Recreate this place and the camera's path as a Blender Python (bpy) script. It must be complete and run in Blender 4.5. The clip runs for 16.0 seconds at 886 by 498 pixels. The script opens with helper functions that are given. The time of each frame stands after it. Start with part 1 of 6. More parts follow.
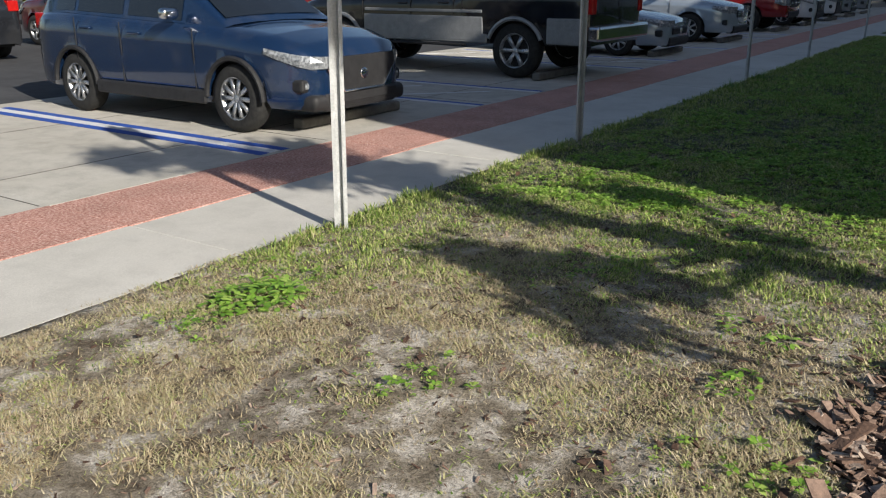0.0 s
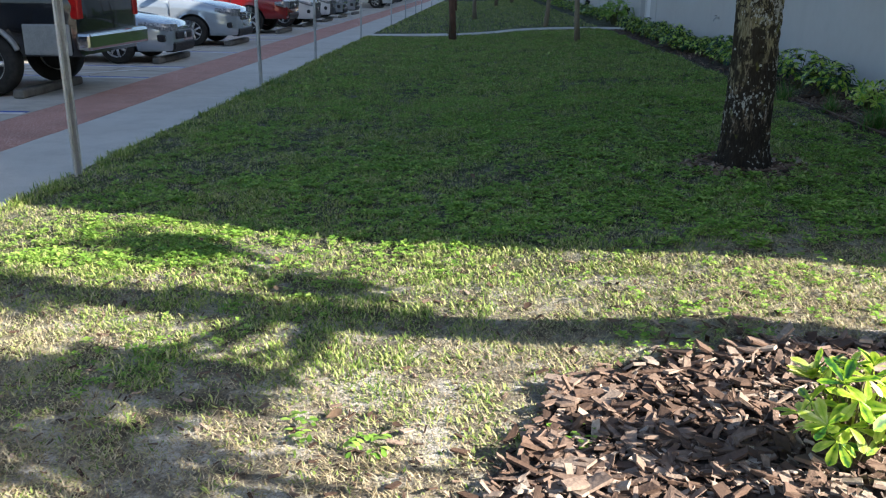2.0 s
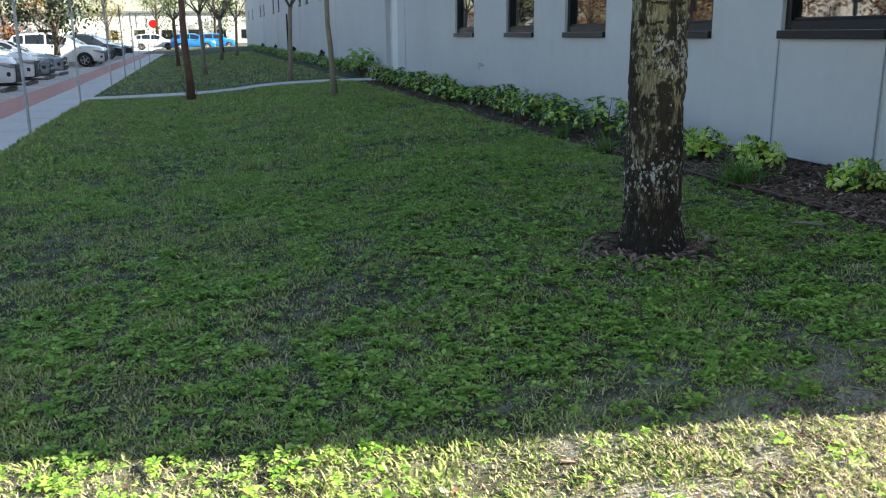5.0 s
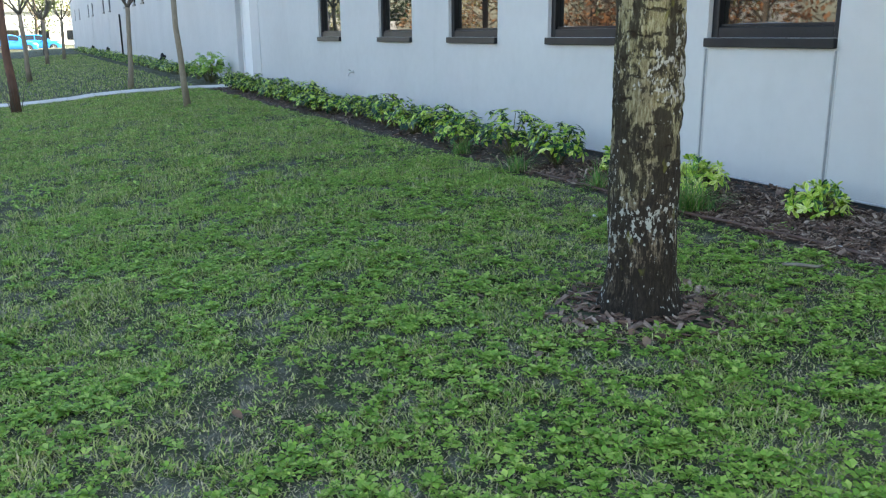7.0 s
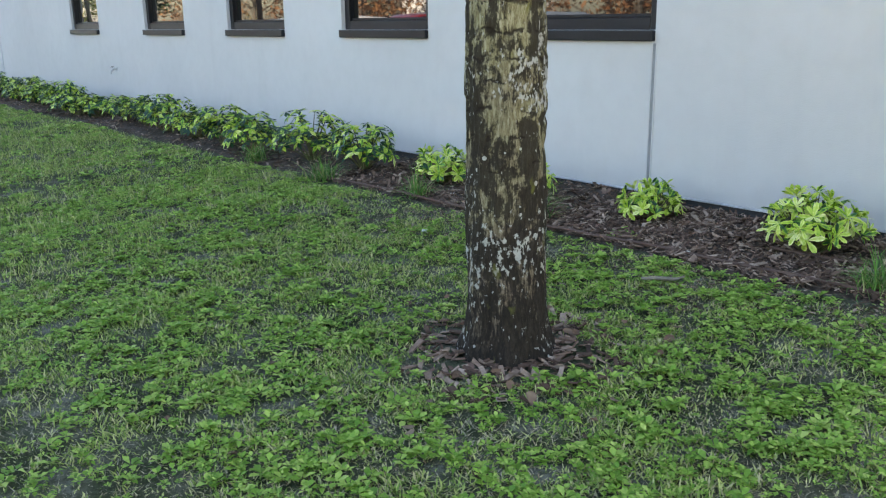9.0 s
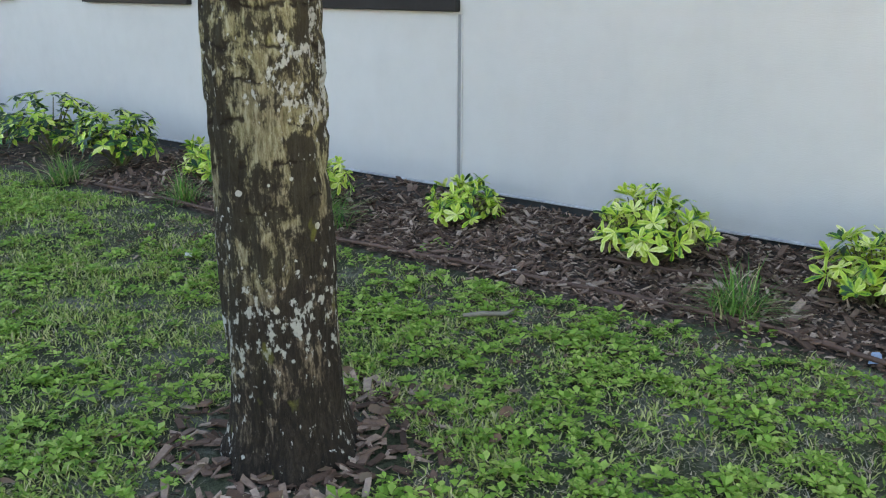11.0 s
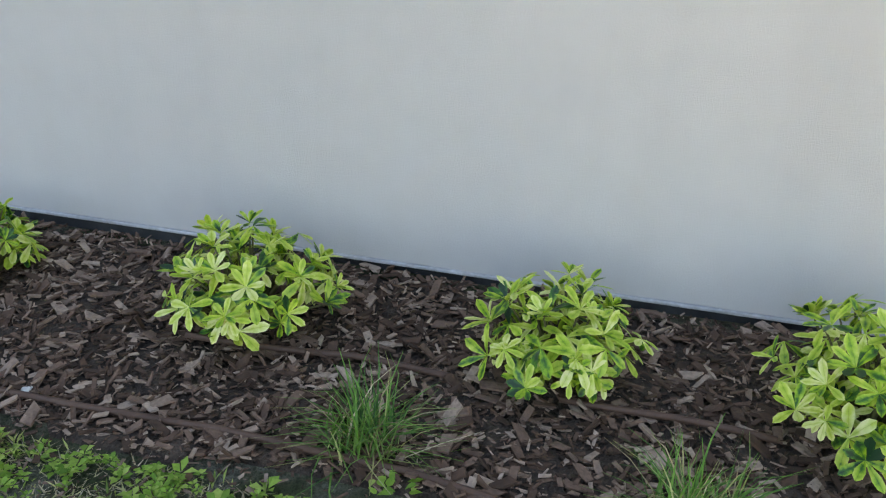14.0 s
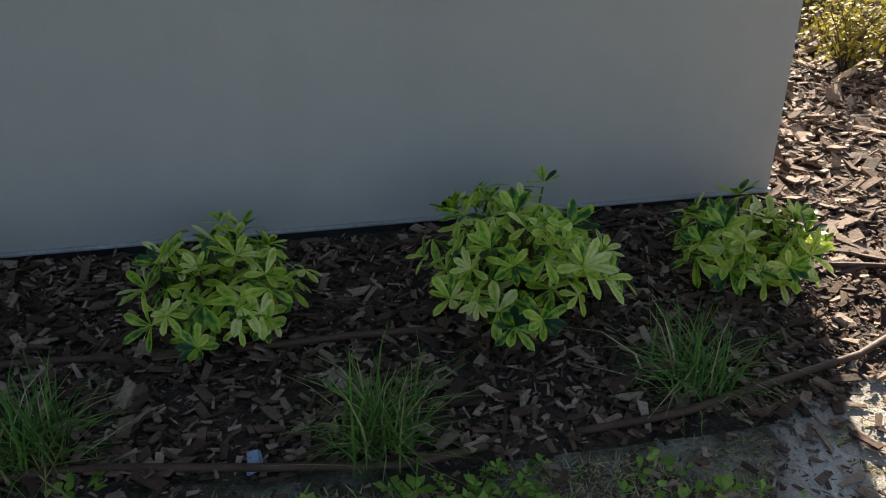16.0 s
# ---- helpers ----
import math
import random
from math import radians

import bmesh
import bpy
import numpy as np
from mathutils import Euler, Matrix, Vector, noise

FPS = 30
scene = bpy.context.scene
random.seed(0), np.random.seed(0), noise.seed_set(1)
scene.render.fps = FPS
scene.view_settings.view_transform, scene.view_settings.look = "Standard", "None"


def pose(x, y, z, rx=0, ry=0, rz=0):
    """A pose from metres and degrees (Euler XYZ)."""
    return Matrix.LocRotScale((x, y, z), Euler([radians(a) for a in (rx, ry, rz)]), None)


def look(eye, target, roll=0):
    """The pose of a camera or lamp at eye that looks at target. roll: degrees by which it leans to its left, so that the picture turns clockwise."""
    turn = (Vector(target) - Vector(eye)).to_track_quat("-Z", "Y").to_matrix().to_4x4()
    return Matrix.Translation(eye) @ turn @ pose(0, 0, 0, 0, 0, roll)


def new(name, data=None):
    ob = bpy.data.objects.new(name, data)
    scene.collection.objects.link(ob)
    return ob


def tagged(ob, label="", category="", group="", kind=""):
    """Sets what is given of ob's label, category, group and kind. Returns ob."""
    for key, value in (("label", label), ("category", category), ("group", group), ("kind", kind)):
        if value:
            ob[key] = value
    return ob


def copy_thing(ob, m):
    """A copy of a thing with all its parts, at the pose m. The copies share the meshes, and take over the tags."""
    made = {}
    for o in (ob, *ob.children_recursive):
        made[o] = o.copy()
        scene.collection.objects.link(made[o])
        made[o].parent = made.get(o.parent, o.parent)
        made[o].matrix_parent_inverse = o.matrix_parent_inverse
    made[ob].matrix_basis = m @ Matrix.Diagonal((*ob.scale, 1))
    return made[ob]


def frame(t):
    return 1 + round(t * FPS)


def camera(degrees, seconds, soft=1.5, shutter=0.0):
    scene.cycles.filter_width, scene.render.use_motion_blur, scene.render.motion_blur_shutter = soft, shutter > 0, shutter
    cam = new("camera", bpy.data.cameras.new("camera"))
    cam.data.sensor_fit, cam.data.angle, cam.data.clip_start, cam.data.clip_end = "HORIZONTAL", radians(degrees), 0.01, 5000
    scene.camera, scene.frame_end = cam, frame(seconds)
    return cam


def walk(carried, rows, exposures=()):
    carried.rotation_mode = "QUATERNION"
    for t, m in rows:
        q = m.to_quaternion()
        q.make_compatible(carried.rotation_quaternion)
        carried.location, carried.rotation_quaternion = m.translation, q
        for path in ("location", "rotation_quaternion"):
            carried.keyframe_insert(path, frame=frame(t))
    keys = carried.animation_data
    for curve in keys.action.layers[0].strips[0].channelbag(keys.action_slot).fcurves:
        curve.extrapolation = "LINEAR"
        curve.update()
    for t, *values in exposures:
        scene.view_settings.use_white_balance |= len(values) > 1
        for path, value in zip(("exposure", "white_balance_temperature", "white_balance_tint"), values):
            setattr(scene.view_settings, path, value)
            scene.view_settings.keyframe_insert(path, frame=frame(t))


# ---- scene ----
cam = camera(55.39, 16.0, soft=1.2)
# seconds, eye, turn in degrees
PATH = [
    (0.0, -0.011, 0.029, 1.527, 72.14, 0.11, 34.29),
    (0.5, -0.076, 0.244, 1.51, 71.71, -0.49, 22.99),
    (1.0, -0.122, 0.521, 1.505, 72.42, -1.17, 16.66),
    (1.5, -0.193, 0.772, 1.501, 72.63, -1.49, 9.75),
    (2.0, -0.33, 1.057, 1.523, 72.4, -0.85, 2.65),
    (2.5, -0.4, 1.3, 1.508, 72.06, -1.21, -2.27),
    (3.0, -0.449, 1.639, 1.534, 76.79, -1.4, -6.57),
    (3.5, -0.567, 1.942, 1.52, 76.86, -1.28, -8.41),
    (6.0, -1.001, 3.552, 1.555, 75.1, 1.21, -20.47),
    (6.5, -0.961, 3.874, 1.585, 75.6, 1.02, -22.09),
    (7.0, -0.988, 4.143, 1.587, 75.59, 0.52, -26.29),
    (7.5, -1.038, 4.351, 1.608, 75.24, -0.07, -32.7),
    (8.0, -0.993, 4.51, 1.606, 75.08, 0.23, -36.45),
    (10.5, -0.241, 5.473, 1.636, 73.19, 0.27, -50.34),
    (11.0, 0.017, 5.562, 1.628, 72.27, -0.05, -54.74),
    (11.5, 0.357, 5.673, 1.694, 71.18, -0.06, -58.55),
    (12.0, 0.693, 5.739, 1.705, 70.1, -0.29, -59.67),
    (12.5, 0.991, 5.797, 1.755, 68.97, -0.46, -59.78),
    (13.0, 1.259, 5.928, 1.767, 68.38, -1.21, -58.84),
    (13.5, 1.439, 5.934, 1.762, 66.88, -1.23, -59.28),
    (14.0, 1.554, 5.797, 1.751, 65.44, -1.9, -75.13),
    (14.5, 1.533, 5.673, 1.759, 64.05, -2.13, -94.14),
    (15.0, 1.518, 5.595, 1.749, 63.29, -2.51, -104.74),
    (15.5, 1.528, 5.579, 1.747, 62.32, -1.47, -107.88),
    (16.0, 1.57, 5.666, 1.758, 61.23, 0.82, -99.24),
]
# the clip's camera opens up in the shade and warms its picture: seconds, stops, kelvin, tint
STOPS = [
    (0.0, 0.50, 6400, 10),
    (1.0, 1.10, 6350, 10),
    (2.0, 1.78, 6350, 9),
    (3.0, 2.10, 6350, 9),
    (3.7, 2.22, 6400, 9),
    (5.8, 2.60, 6700, 8),
    (6.5, 3.10, 6800, 8),
    (7.2, 3.48, 6900, 10),
    (10.5, 3.60, 7650, 13),
    (13.5, 3.50, 7950, 15),
    (14.4, 3.42, 8050, 15),
    (15.0, 1.98, 7900, 12),
    (15.5, 1.53, 7500, 11),
    (16.0, 1.45, 7150, 10),
]
walk(cam, [(t, pose(x, y, z, rx, ry, rz)) for t, x, y, z, rx, ry, rz in PATH], STOPS)

# ---- light: a low winter sun from behind the long building, and a clear sky ----
SUN_EL, SUN_AZ = radians(28), math.atan2(1.0, -0.33)
world = bpy.data.worlds.new("sky_world")
scene.world = world
world.use_nodes = True
wn = world.node_tree
sky = wn.nodes.new("ShaderNodeTexSky")
sky.sky_type, sky.sun_disc = "NISHITA", False
sky.sun_elevation, sky.sun_rotation = SUN_EL, SUN_AZ
sky.air_density, sky.dust_density, sky.ozone_density = 1.0, 1.2, 1.0
wn.links.new(sky.outputs[0], wn.nodes["Background"].inputs[0])
wn.nodes["Background"].inputs[1].default_value = 0.064
sun_dir = Vector((math.sin(SUN_AZ) * math.cos(SUN_EL), math.cos(SUN_AZ) * math.cos(SUN_EL), math.sin(SUN_EL)))
sun_data = bpy.data.lights.new("sun", "SUN")
sun_data.energy, sun_data.angle, sun_data.color = 5.0, radians(0.55), (1.0, 0.93, 0.82)
sun = new("sun", sun_data)
sun.matrix_world = look(sun_dir * 60, (0, 0, 0))


# ---- helpers for materials ----
def node(nt, kind, **values):
    n = nt.nodes.new("ShaderNode" + kind)
    for k, v in values.items():
        n.inputs[k.replace("_", " ")].default_value = v
    return n


def ramp(nt, fac, stops):
    r = nt.nodes.new("ShaderNodeValToRGB")
    while len(r.color_ramp.elements) < len(stops):
        r.color_ramp.elements.new(0.5)
    for e, (p, c) in zip(r.color_ramp.elements, stops):
        e.position, e.color = p, (c if hasattr(c, "__len__") else (c, c, c)) + (() if hasattr(c, "__len__") and len(c) == 4 else (1,))
    nt.links.new(fac, r.inputs[0])
    return r.outputs[0]


def mix(nt, fac, a, b, kind="MIX"):
    m = nt.nodes.new("ShaderNodeMix")
    m.data_type, m.blend_type = "RGBA", kind
    for value, slot in ((fac, 0), (a, 6), (b, 7)):
        if isinstance(value, bpy.types.NodeSocket):
            nt.links.new(value, m.inputs[slot])
        elif slot == 0:
            m.inputs[0].default_value = value
        else:
            m.inputs[slot].default_value = (*value, 1) if hasattr(value, "__len__") else (value, value, value, 1)
    return m.outputs[2]


def calc(nt, op, a, b=0.0):
    m = nt.nodes.new("ShaderNodeMath")
    m.operation = op
    for value, slot in ((a, 0), (b, 1)):
        if isinstance(value, bpy.types.NodeSocket):
            nt.links.new(value, m.inputs[slot])
        else:
            m.inputs[slot].default_value = value
    return m.outputs[0]


def blank(name, rough=0.8, metal=0.0, spec=0.5):
    m = bpy.data.materials.new(name)
    m.use_nodes = True
    nt = m.node_tree
    b = nt.nodes["Principled BSDF"]
    b.inputs["Roughness"].default_value, b.inputs["Metallic"].default_value = rough, metal
    b.inputs["Specular IOR Level"].default_value = spec
    return m, nt, b


def place(nt, stretch=(1, 1, 1)):
    g = nt.nodes.new("ShaderNodeNewGeometry")
    if stretch == (1, 1, 1):
        return g.outputs["Position"]
    v = nt.nodes.new("ShaderNodeVectorMath")
    v.operation = "MULTIPLY"
    v.inputs[1].default_value = stretch
    nt.links.new(g.outputs["Position"], v.inputs[0])
    return v.outputs[0]


def noise_of(nt, scale, detail=4, rough=0.6, at=None, dist=0.0):
    n = node(nt, "TexNoise", Scale=scale, Detail=detail, Roughness=rough, Distortion=dist)
    nt.links.new(at or place(nt), n.inputs[0])
    return n.outputs[0]


def bump(nt, b, height, strength=0.4, distance=0.01):
    n = node(nt, "Bump", Strength=strength, Distance=distance)
    nt.links.new(height, n.inputs["Height"])
    nt.links.new(n.outputs[0], b.inputs["Normal"])


def chance(nt, source):
    if source == "object":
        return nt.nodes.new("ShaderNodeObjectInfo").outputs["Random"]
    return nt.nodes.new("ShaderNodeNewGeometry").outputs["Random Per Island"]


def surf(name, cols, scale=3.0, fine=40.0, rough=0.85, metal=0.0, bumpy=0.4, depth=0.006, spread=0.25, vary="", stretch=(1, 1, 1), spec=0.4):
    """Two scales of variation over a few colours, with fine relief."""
    m, nt, b = blank(name, rough, metal, spec)
    at = place(nt, stretch)
    n1, n2 = noise_of(nt, scale, 5, 0.6, at), noise_of(nt, fine, 3, 0.6, at)
    if vary:
        n1 = calc(nt, "ADD", calc(nt, "MULTIPLY", n1, 0.35), calc(nt, "MULTIPLY", chance(nt, vary), 0.65))
        lo, hi = 0.12, 0.88
    else:
        lo, hi = 0.32, 0.68
    k = len(cols) - 1
    col = ramp(nt, n1, [(lo + (hi - lo) * i / k, c) for i, c in enumerate(cols)])
    col = mix(nt, 1.0, col, ramp(nt, n2, [(0.3, 1 - spread), (0.7, 1.0)]), "MULTIPLY")
    nt.links.new(col, b.inputs["Base Color"])
    nt.links.new(ramp(nt, n2, [(0.3, max(rough - 0.08, 0.02)), (0.7, min(rough + 0.08, 1))]), b.inputs["Roughness"])
    if bumpy:
        bump(nt, b, n2, bumpy, depth)
    return m


# ---- helpers for meshes ----
def part(name, geo, material=None, parent=None, label="", smooth=False):
    if isinstance(geo, bmesh.types.BMesh):
        me = bpy.data.meshes.new(name)
        geo.normal_update()
        geo.to_mesh(me)
        geo.free()
    else:
        me = geo
    ob = new(name, me)
    if material and not me.materials:
        me.materials.append(material)
    if smooth:
        me.polygons.foreach_set("use_smooth", [True] * len(me.polygons))
    ob.parent = parent
    if label:
        ob["label"] = label
    return ob


def thing(name, at, label, category, group="", kind="", turn=0.0):
    ob = new(name)
    ob.empty_display_size = 0.05
    ob.matrix_world = pose(*at, 0, 0, turn)
    return tagged(ob, label, category, group, kind)


def sheet(name, verts, faces, uv=None, flat=False):
    """A mesh from numpy arrays of points and of faces with equally many corners."""
    me = bpy.data.meshes.new(name)
    k = faces.shape[1]
    me.vertices.add(len(verts))
    me.vertices.foreach_set("co", np.asarray(verts, np.float32).ravel())
    me.loops.add(faces.size)
    me.loops.foreach_set("vertex_index", faces.ravel().astype(np.int32))
    me.polygons.add(len(faces))
    me.polygons.foreach_set("loop_start", np.arange(0, faces.size, k, dtype=np.int32))
    if uv is not None:
        layer = me.uv_layers.new(name="UVMap")
        layer.data.foreach_set("uv", np.asarray(uv, np.float32)[faces.ravel()].ravel())
    me.polygons.foreach_set("use_smooth", [not flat] * len(faces))
    me.update(calc_edges=True)
    me.validate()
    return me


def box(bm, x0, x1, y0, y1, z0, z1, bevel=0.0, segments=1):
    vs = bmesh.ops.create_cube(bm, size=1.0)["verts"]
    for v in vs:
        v.co = Vector((x0 + (v.co.x + 0.5) * (x1 - x0), y0 + (v.co.y + 0.5) * (y1 - y0), z0 + (v.co.z + 0.5) * (z1 - z0)))
    if bevel:
        es = list({e for v in vs for e in v.link_edges})
        bmesh.ops.bevel(bm, geom=es, offset=bevel, segments=segments, affect="EDGES", profile=0.5)
    return bm


def boxed(*a, **k):
    return box(bmesh.new(), *a, **k)


def tube(bm, pts, radii, n=8, cap=True, squash=1.0):
    """A tube through points with a radius at each."""
    rings = []
    pts = [Vector(p) for p in pts]
    side = None
    for i, p in enumerate(pts):
        d = (pts[min(i + 1, len(pts) - 1)] - pts[max(i - 1, 0)]).normalized()
        if side is None:
            side = d.orthogonal().normalized()
        side = (side - d * side.dot(d)).normalized()
        up = d.cross(side)
        r = radii[i] if hasattr(radii, "__len__") else radii
        rings.append([bm.verts.new(p + side * math.cos(2 * math.pi * k / n) * r + up * math.sin(2 * math.pi * k / n) * r * squash) for k in range(n)])
    for a, b in zip(rings, rings[1:]):
        for k in range(n):
            bm.faces.new((a[k], a[(k + 1) % n], b[(k + 1) % n], b[k]))
    if cap:
        bm.faces.new(rings[0][::-1])
        bm.faces.new(rings[-1])
    return bm


def lathe(bm, profile, n=24, axis="z"):
    """A solid turned about an axis from (radius, height) pairs."""
    rings = []
    for r, h in profile:
        ring = []
        for k in range(n):
            a = 2 * math.pi * k / n
            c, s = math.cos(a) * r, math.sin(a) * r
            ring.append(bm.verts.new((c, s, h) if axis == "z" else (c, h, s)))
        rings.append(ring)
    for a, b in zip(rings, rings[1:]):
        for k in range(n):
            bm.faces.new((a[k], a[(k + 1) % n], b[(k + 1) % n], b[k]))
    return bm


def ground_z(x):
    """The lawn rises gently from the pavement to the wall."""
    return np.interp(x, (-3.64, -3.3, -1.0, 0.0, 0.8, 1.6, 2.6, 3.95, 4.2, 4.4, 12.0), (0.014, 0.016, 0.07, 0.15, 0.25, 0.29, 0.32, 0.328, 0.352, 0.345, 0.36))


rng = np.random.default_rng(7)


# ---- materials of the setting ----
def lawn_soil():
    m, nt, b = blank("lawn_soil", 0.95, 0, 0.2)
    big, mid, fine = noise_of(nt, 0.9, 4), noise_of(nt, 5.0, 5, 0.65), noise_of(nt, 70.0, 4, 0.7)
    dry = ramp(nt, mid, [(0.36, (0.15, 0.12, 0.085)), (0.5, (0.33, 0.285, 0.22)), (0.60, (0.63, 0.58, 0.51))])
    damp = ramp(nt, mid, [(0.36, (0.045, 0.06, 0.025)), (0.5, (0.085, 0.095, 0.055)), (0.68, (0.20, 0.20, 0.165))])
    sep = nt.nodes.new("ShaderNodeSeparateXYZ")
    nt.links.new(place(nt), sep.inputs[0])
    # bare sandy ground by the pavement, greener turf along the building
    line = calc(nt, "ADD", sep.outputs[1], calc(nt, "ADD", calc(nt, "MULTIPLY", sep.outputs[0], -0.1), calc(nt, "MULTIPLY", big, 2.4)))
    col = mix(nt, ramp(nt, calc(nt, "MULTIPLY", line, 0.1), [(0.50, 0.0), (0.72, 1.0)]), dry, damp)
    speck = noise_of(nt, 190.0, 3, 0.7)
    col = mix(nt, 1.0, col, ramp(nt, fine, [(0.36, 0.55), (0.54, 1.0)]), "MULTIPLY")
    # fine dark specks: small shadows under the grass put into the soil colour
    col = mix(nt, 1.0, col, ramp(nt, speck, [(0.36, 0.6), (0.5, 1.0)]), "MULTIPLY")
    nt.links.new(col, b.inputs["Base Color"])
    bump(nt, b, calc(nt, "ADD", fine, speck), 0.7, 0.018)
    return m


def stucco():
    m, nt, b = blank("painted_stucco", 0.85, 0, 0.3)
    big, mid, fine = noise_of(nt, 0.5, 4), noise_of(nt, 7.0, 4), noise_of(nt, 150.0, 3, 0.7)
    streak = noise_of(nt, 3.0, 4, 0.6, place(nt, (1, 1, 0.12)))
    col = ramp(nt, big, [(0.3, (0.475, 0.47, 0.462)), (0.7, (0.53, 0.525, 0.515))])
    col = mix(nt, 1.0, col, ramp(nt, mid, [(0.25, 0.955), (0.6, 1.0)]), "MULTIPLY")
    col = mix(nt, 1.0, col, ramp(nt, streak, [(0.28, 0.965), (0.45, 1.0)]), "MULTIPLY")
    nt.links.new(col, b.inputs["Base Color"])
    bump(nt, b, calc(nt, "ADD", fine, calc(nt, "MULTIPLY", mid, 0.4)), 0.35, 0.006)
    return m


def paving(name, cols, spots):
    m, nt, b = blank(name, 0.9, 0, 0.3)
    big, mid, fine = noise_of(nt, 0.7, 4), noise_of(nt, 4.0, 5), noise_of(nt, 120.0, 3, 0.7)
    col = ramp(nt, big, [(0.3, cols[0]), (0.7, cols[1])])
    col = mix(nt, 1.0, col, ramp(nt, mid, [(0.3, spots), (0.55, 1.0)]), "MULTIPLY")
    col = mix(nt, 1.0, col, ramp(nt, fine, [(0.3, 0.8), (0.65, 1.0)]), "MULTIPLY")
    col = mix(nt, 1.0, col, ramp(nt, chance(nt, "object"), [(0.0, 0.93), (1.0, 1.0)]), "MULTIPLY")
    nt.links.new(col, b.inputs["Base Color"])
    bump(nt, b, fine, 0.4, 0.004)
    return m


M_SOIL, M_STUCCO = lawn_soil(), stucco()
M_WALK = paving("pavement_concrete", ((0.52, 0.50, 0.455), (0.62, 0.60, 0.555)), 0.88)
M_LOT = paving("lot_concrete", ((0.46, 0.435, 0.38), (0.60, 0.575, 0.52)), 0.8)
M_ASPHALT = paving("asphalt", ((0.045, 0.046, 0.05), (0.075, 0.076, 0.08)), 0.75)
M_JOINT = surf("joint_dirt", [(0.05, 0.045, 0.04), (0.10, 0.09, 0.075)], 8, 60)
M_AGG, nt, b = blank("red_aggregate", 0.9, 0, 0.3)
stone, wear = noise_of(nt, 55.0, 3, 0.7), noise_of(nt, 2.0, 4)
col = ramp(nt, stone, [(0.34, (0.26, 0.11, 0.085)), (0.47, (0.44, 0.225, 0.18)), (0.60, (0.58, 0.37, 0.31)), (0.70, (0.70, 0.56, 0.50))])
nt.links.new(mix(nt, 1.0, col, ramp(nt, wear, [(0.3, 0.78), (0.6, 1.0)]), "MULTIPLY"), b.inputs["Base Color"])
bump(nt, b, stone, 0.5, 0.006)
M_WHITE_LINE = surf("road_paint_white", [(0.62, 0.63, 0.64), (0.78, 0.79, 0.8)], 6, 70, 0.7, spread=0.3)
M_BLUE_LINE = surf("road_paint_blue", [(0.02, 0.07, 0.35), (0.035, 0.11, 0.46)], 6, 70, 0.7, spread=0.3)
M_FRAME = surf("dark_window_frame", [(0.012, 0.013, 0.016), (0.02, 0.021, 0.025)], 3, 40, 0.38, 0.5, 0.05)
M_FLASH = surf("base_flashing", [(0.42, 0.43, 0.45), (0.60, 0.61, 0.63)], 5, 50, 0.55, 0.2, 0.1)
M_FOOT = surf("foundation", [(0.04, 0.042, 0.045), (0.085, 0.087, 0.09)], 4, 60, 0.9)
# near-black, so that the rooms' dimness is in the colour
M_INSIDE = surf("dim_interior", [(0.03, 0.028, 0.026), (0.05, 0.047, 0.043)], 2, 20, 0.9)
M_GALV = surf("galvanised_steel", [(0.42, 0.43, 0.43), (0.58, 0.59, 0.59)], 9, 80, 0.55, 0.35, 0.15)
M_SIGNBACK = surf("sign_aluminium", [(0.35, 0.36, 0.37), (0.5, 0.51, 0.52)], 4, 60, 0.45, 0.8, 0.05)
M_DARKMETAL = surf("dark_metal", [(0.012, 0.012, 0.013), (0.03, 0.03, 0.032)], 6, 60, 0.5, 0.5, 0.1)
M_DOOR = surf("white_door_paint", [(0.68, 0.68, 0.67), (0.76, 0.76, 0.75)], 2, 60, 0.5, 0, 0.1, spread=0.08)

M_GLASS, nt, b = blank("reflective_glass", 0.02, 0.0, 0.5)
b.inputs["Base Color"].default_value = (0.012, 0.012, 0.011, 1)
b.inputs["Coat Weight"].default_value, b.inputs["Coat Roughness"].default_value = 0.35, 0.01
b.inputs["IOR"].default_value = 1.6
wob = noise_of(nt, 1.3, 2)
bump(nt, b, wob, 0.05, 0.02)

# ---- ground ----
WALL_X, CORNER_Y, WALL_END, ROOF = 4.264, 3.994, 96.0, 7.2
BED_X = 3.17


LATTICE = np.random.default_rng(5).random((64, 64))


def vnoise(x, y):
    """Smooth noise from 0 to 1 over the plan, for arrays."""
    x, y = np.asarray(x, float), np.asarray(y, float)
    i, j = np.floor(x).astype(int), np.floor(y).astype(int)
    u, v = x - i, y - j
    u, v = u * u * (3 - 2 * u), v * v * (3 - 2 * v)
    a, b2 = LATTICE[i % 64, j % 64], LATTICE[(i + 1) % 64, j % 64]
    c, d = LATTICE[i % 64, (j + 1) % 64], LATTICE[(i + 1) % 64, (j + 1) % 64]
    return (a * (1 - u) + b2 * u) * (1 - v) + (c * (1 - u) + d * u) * v


def lump(x, y):
    return (vnoise(x * 1.6, y * 1.6) - 0.5) * 0.035 + (vnoise(x * 4, y * 4 + 9) - 0.5) * 0.014


def turf_z(x, y):
    """Height of the lawn's surface with its small unevenness."""
    return ground_z(x) - 0.012 + lump(x, y)


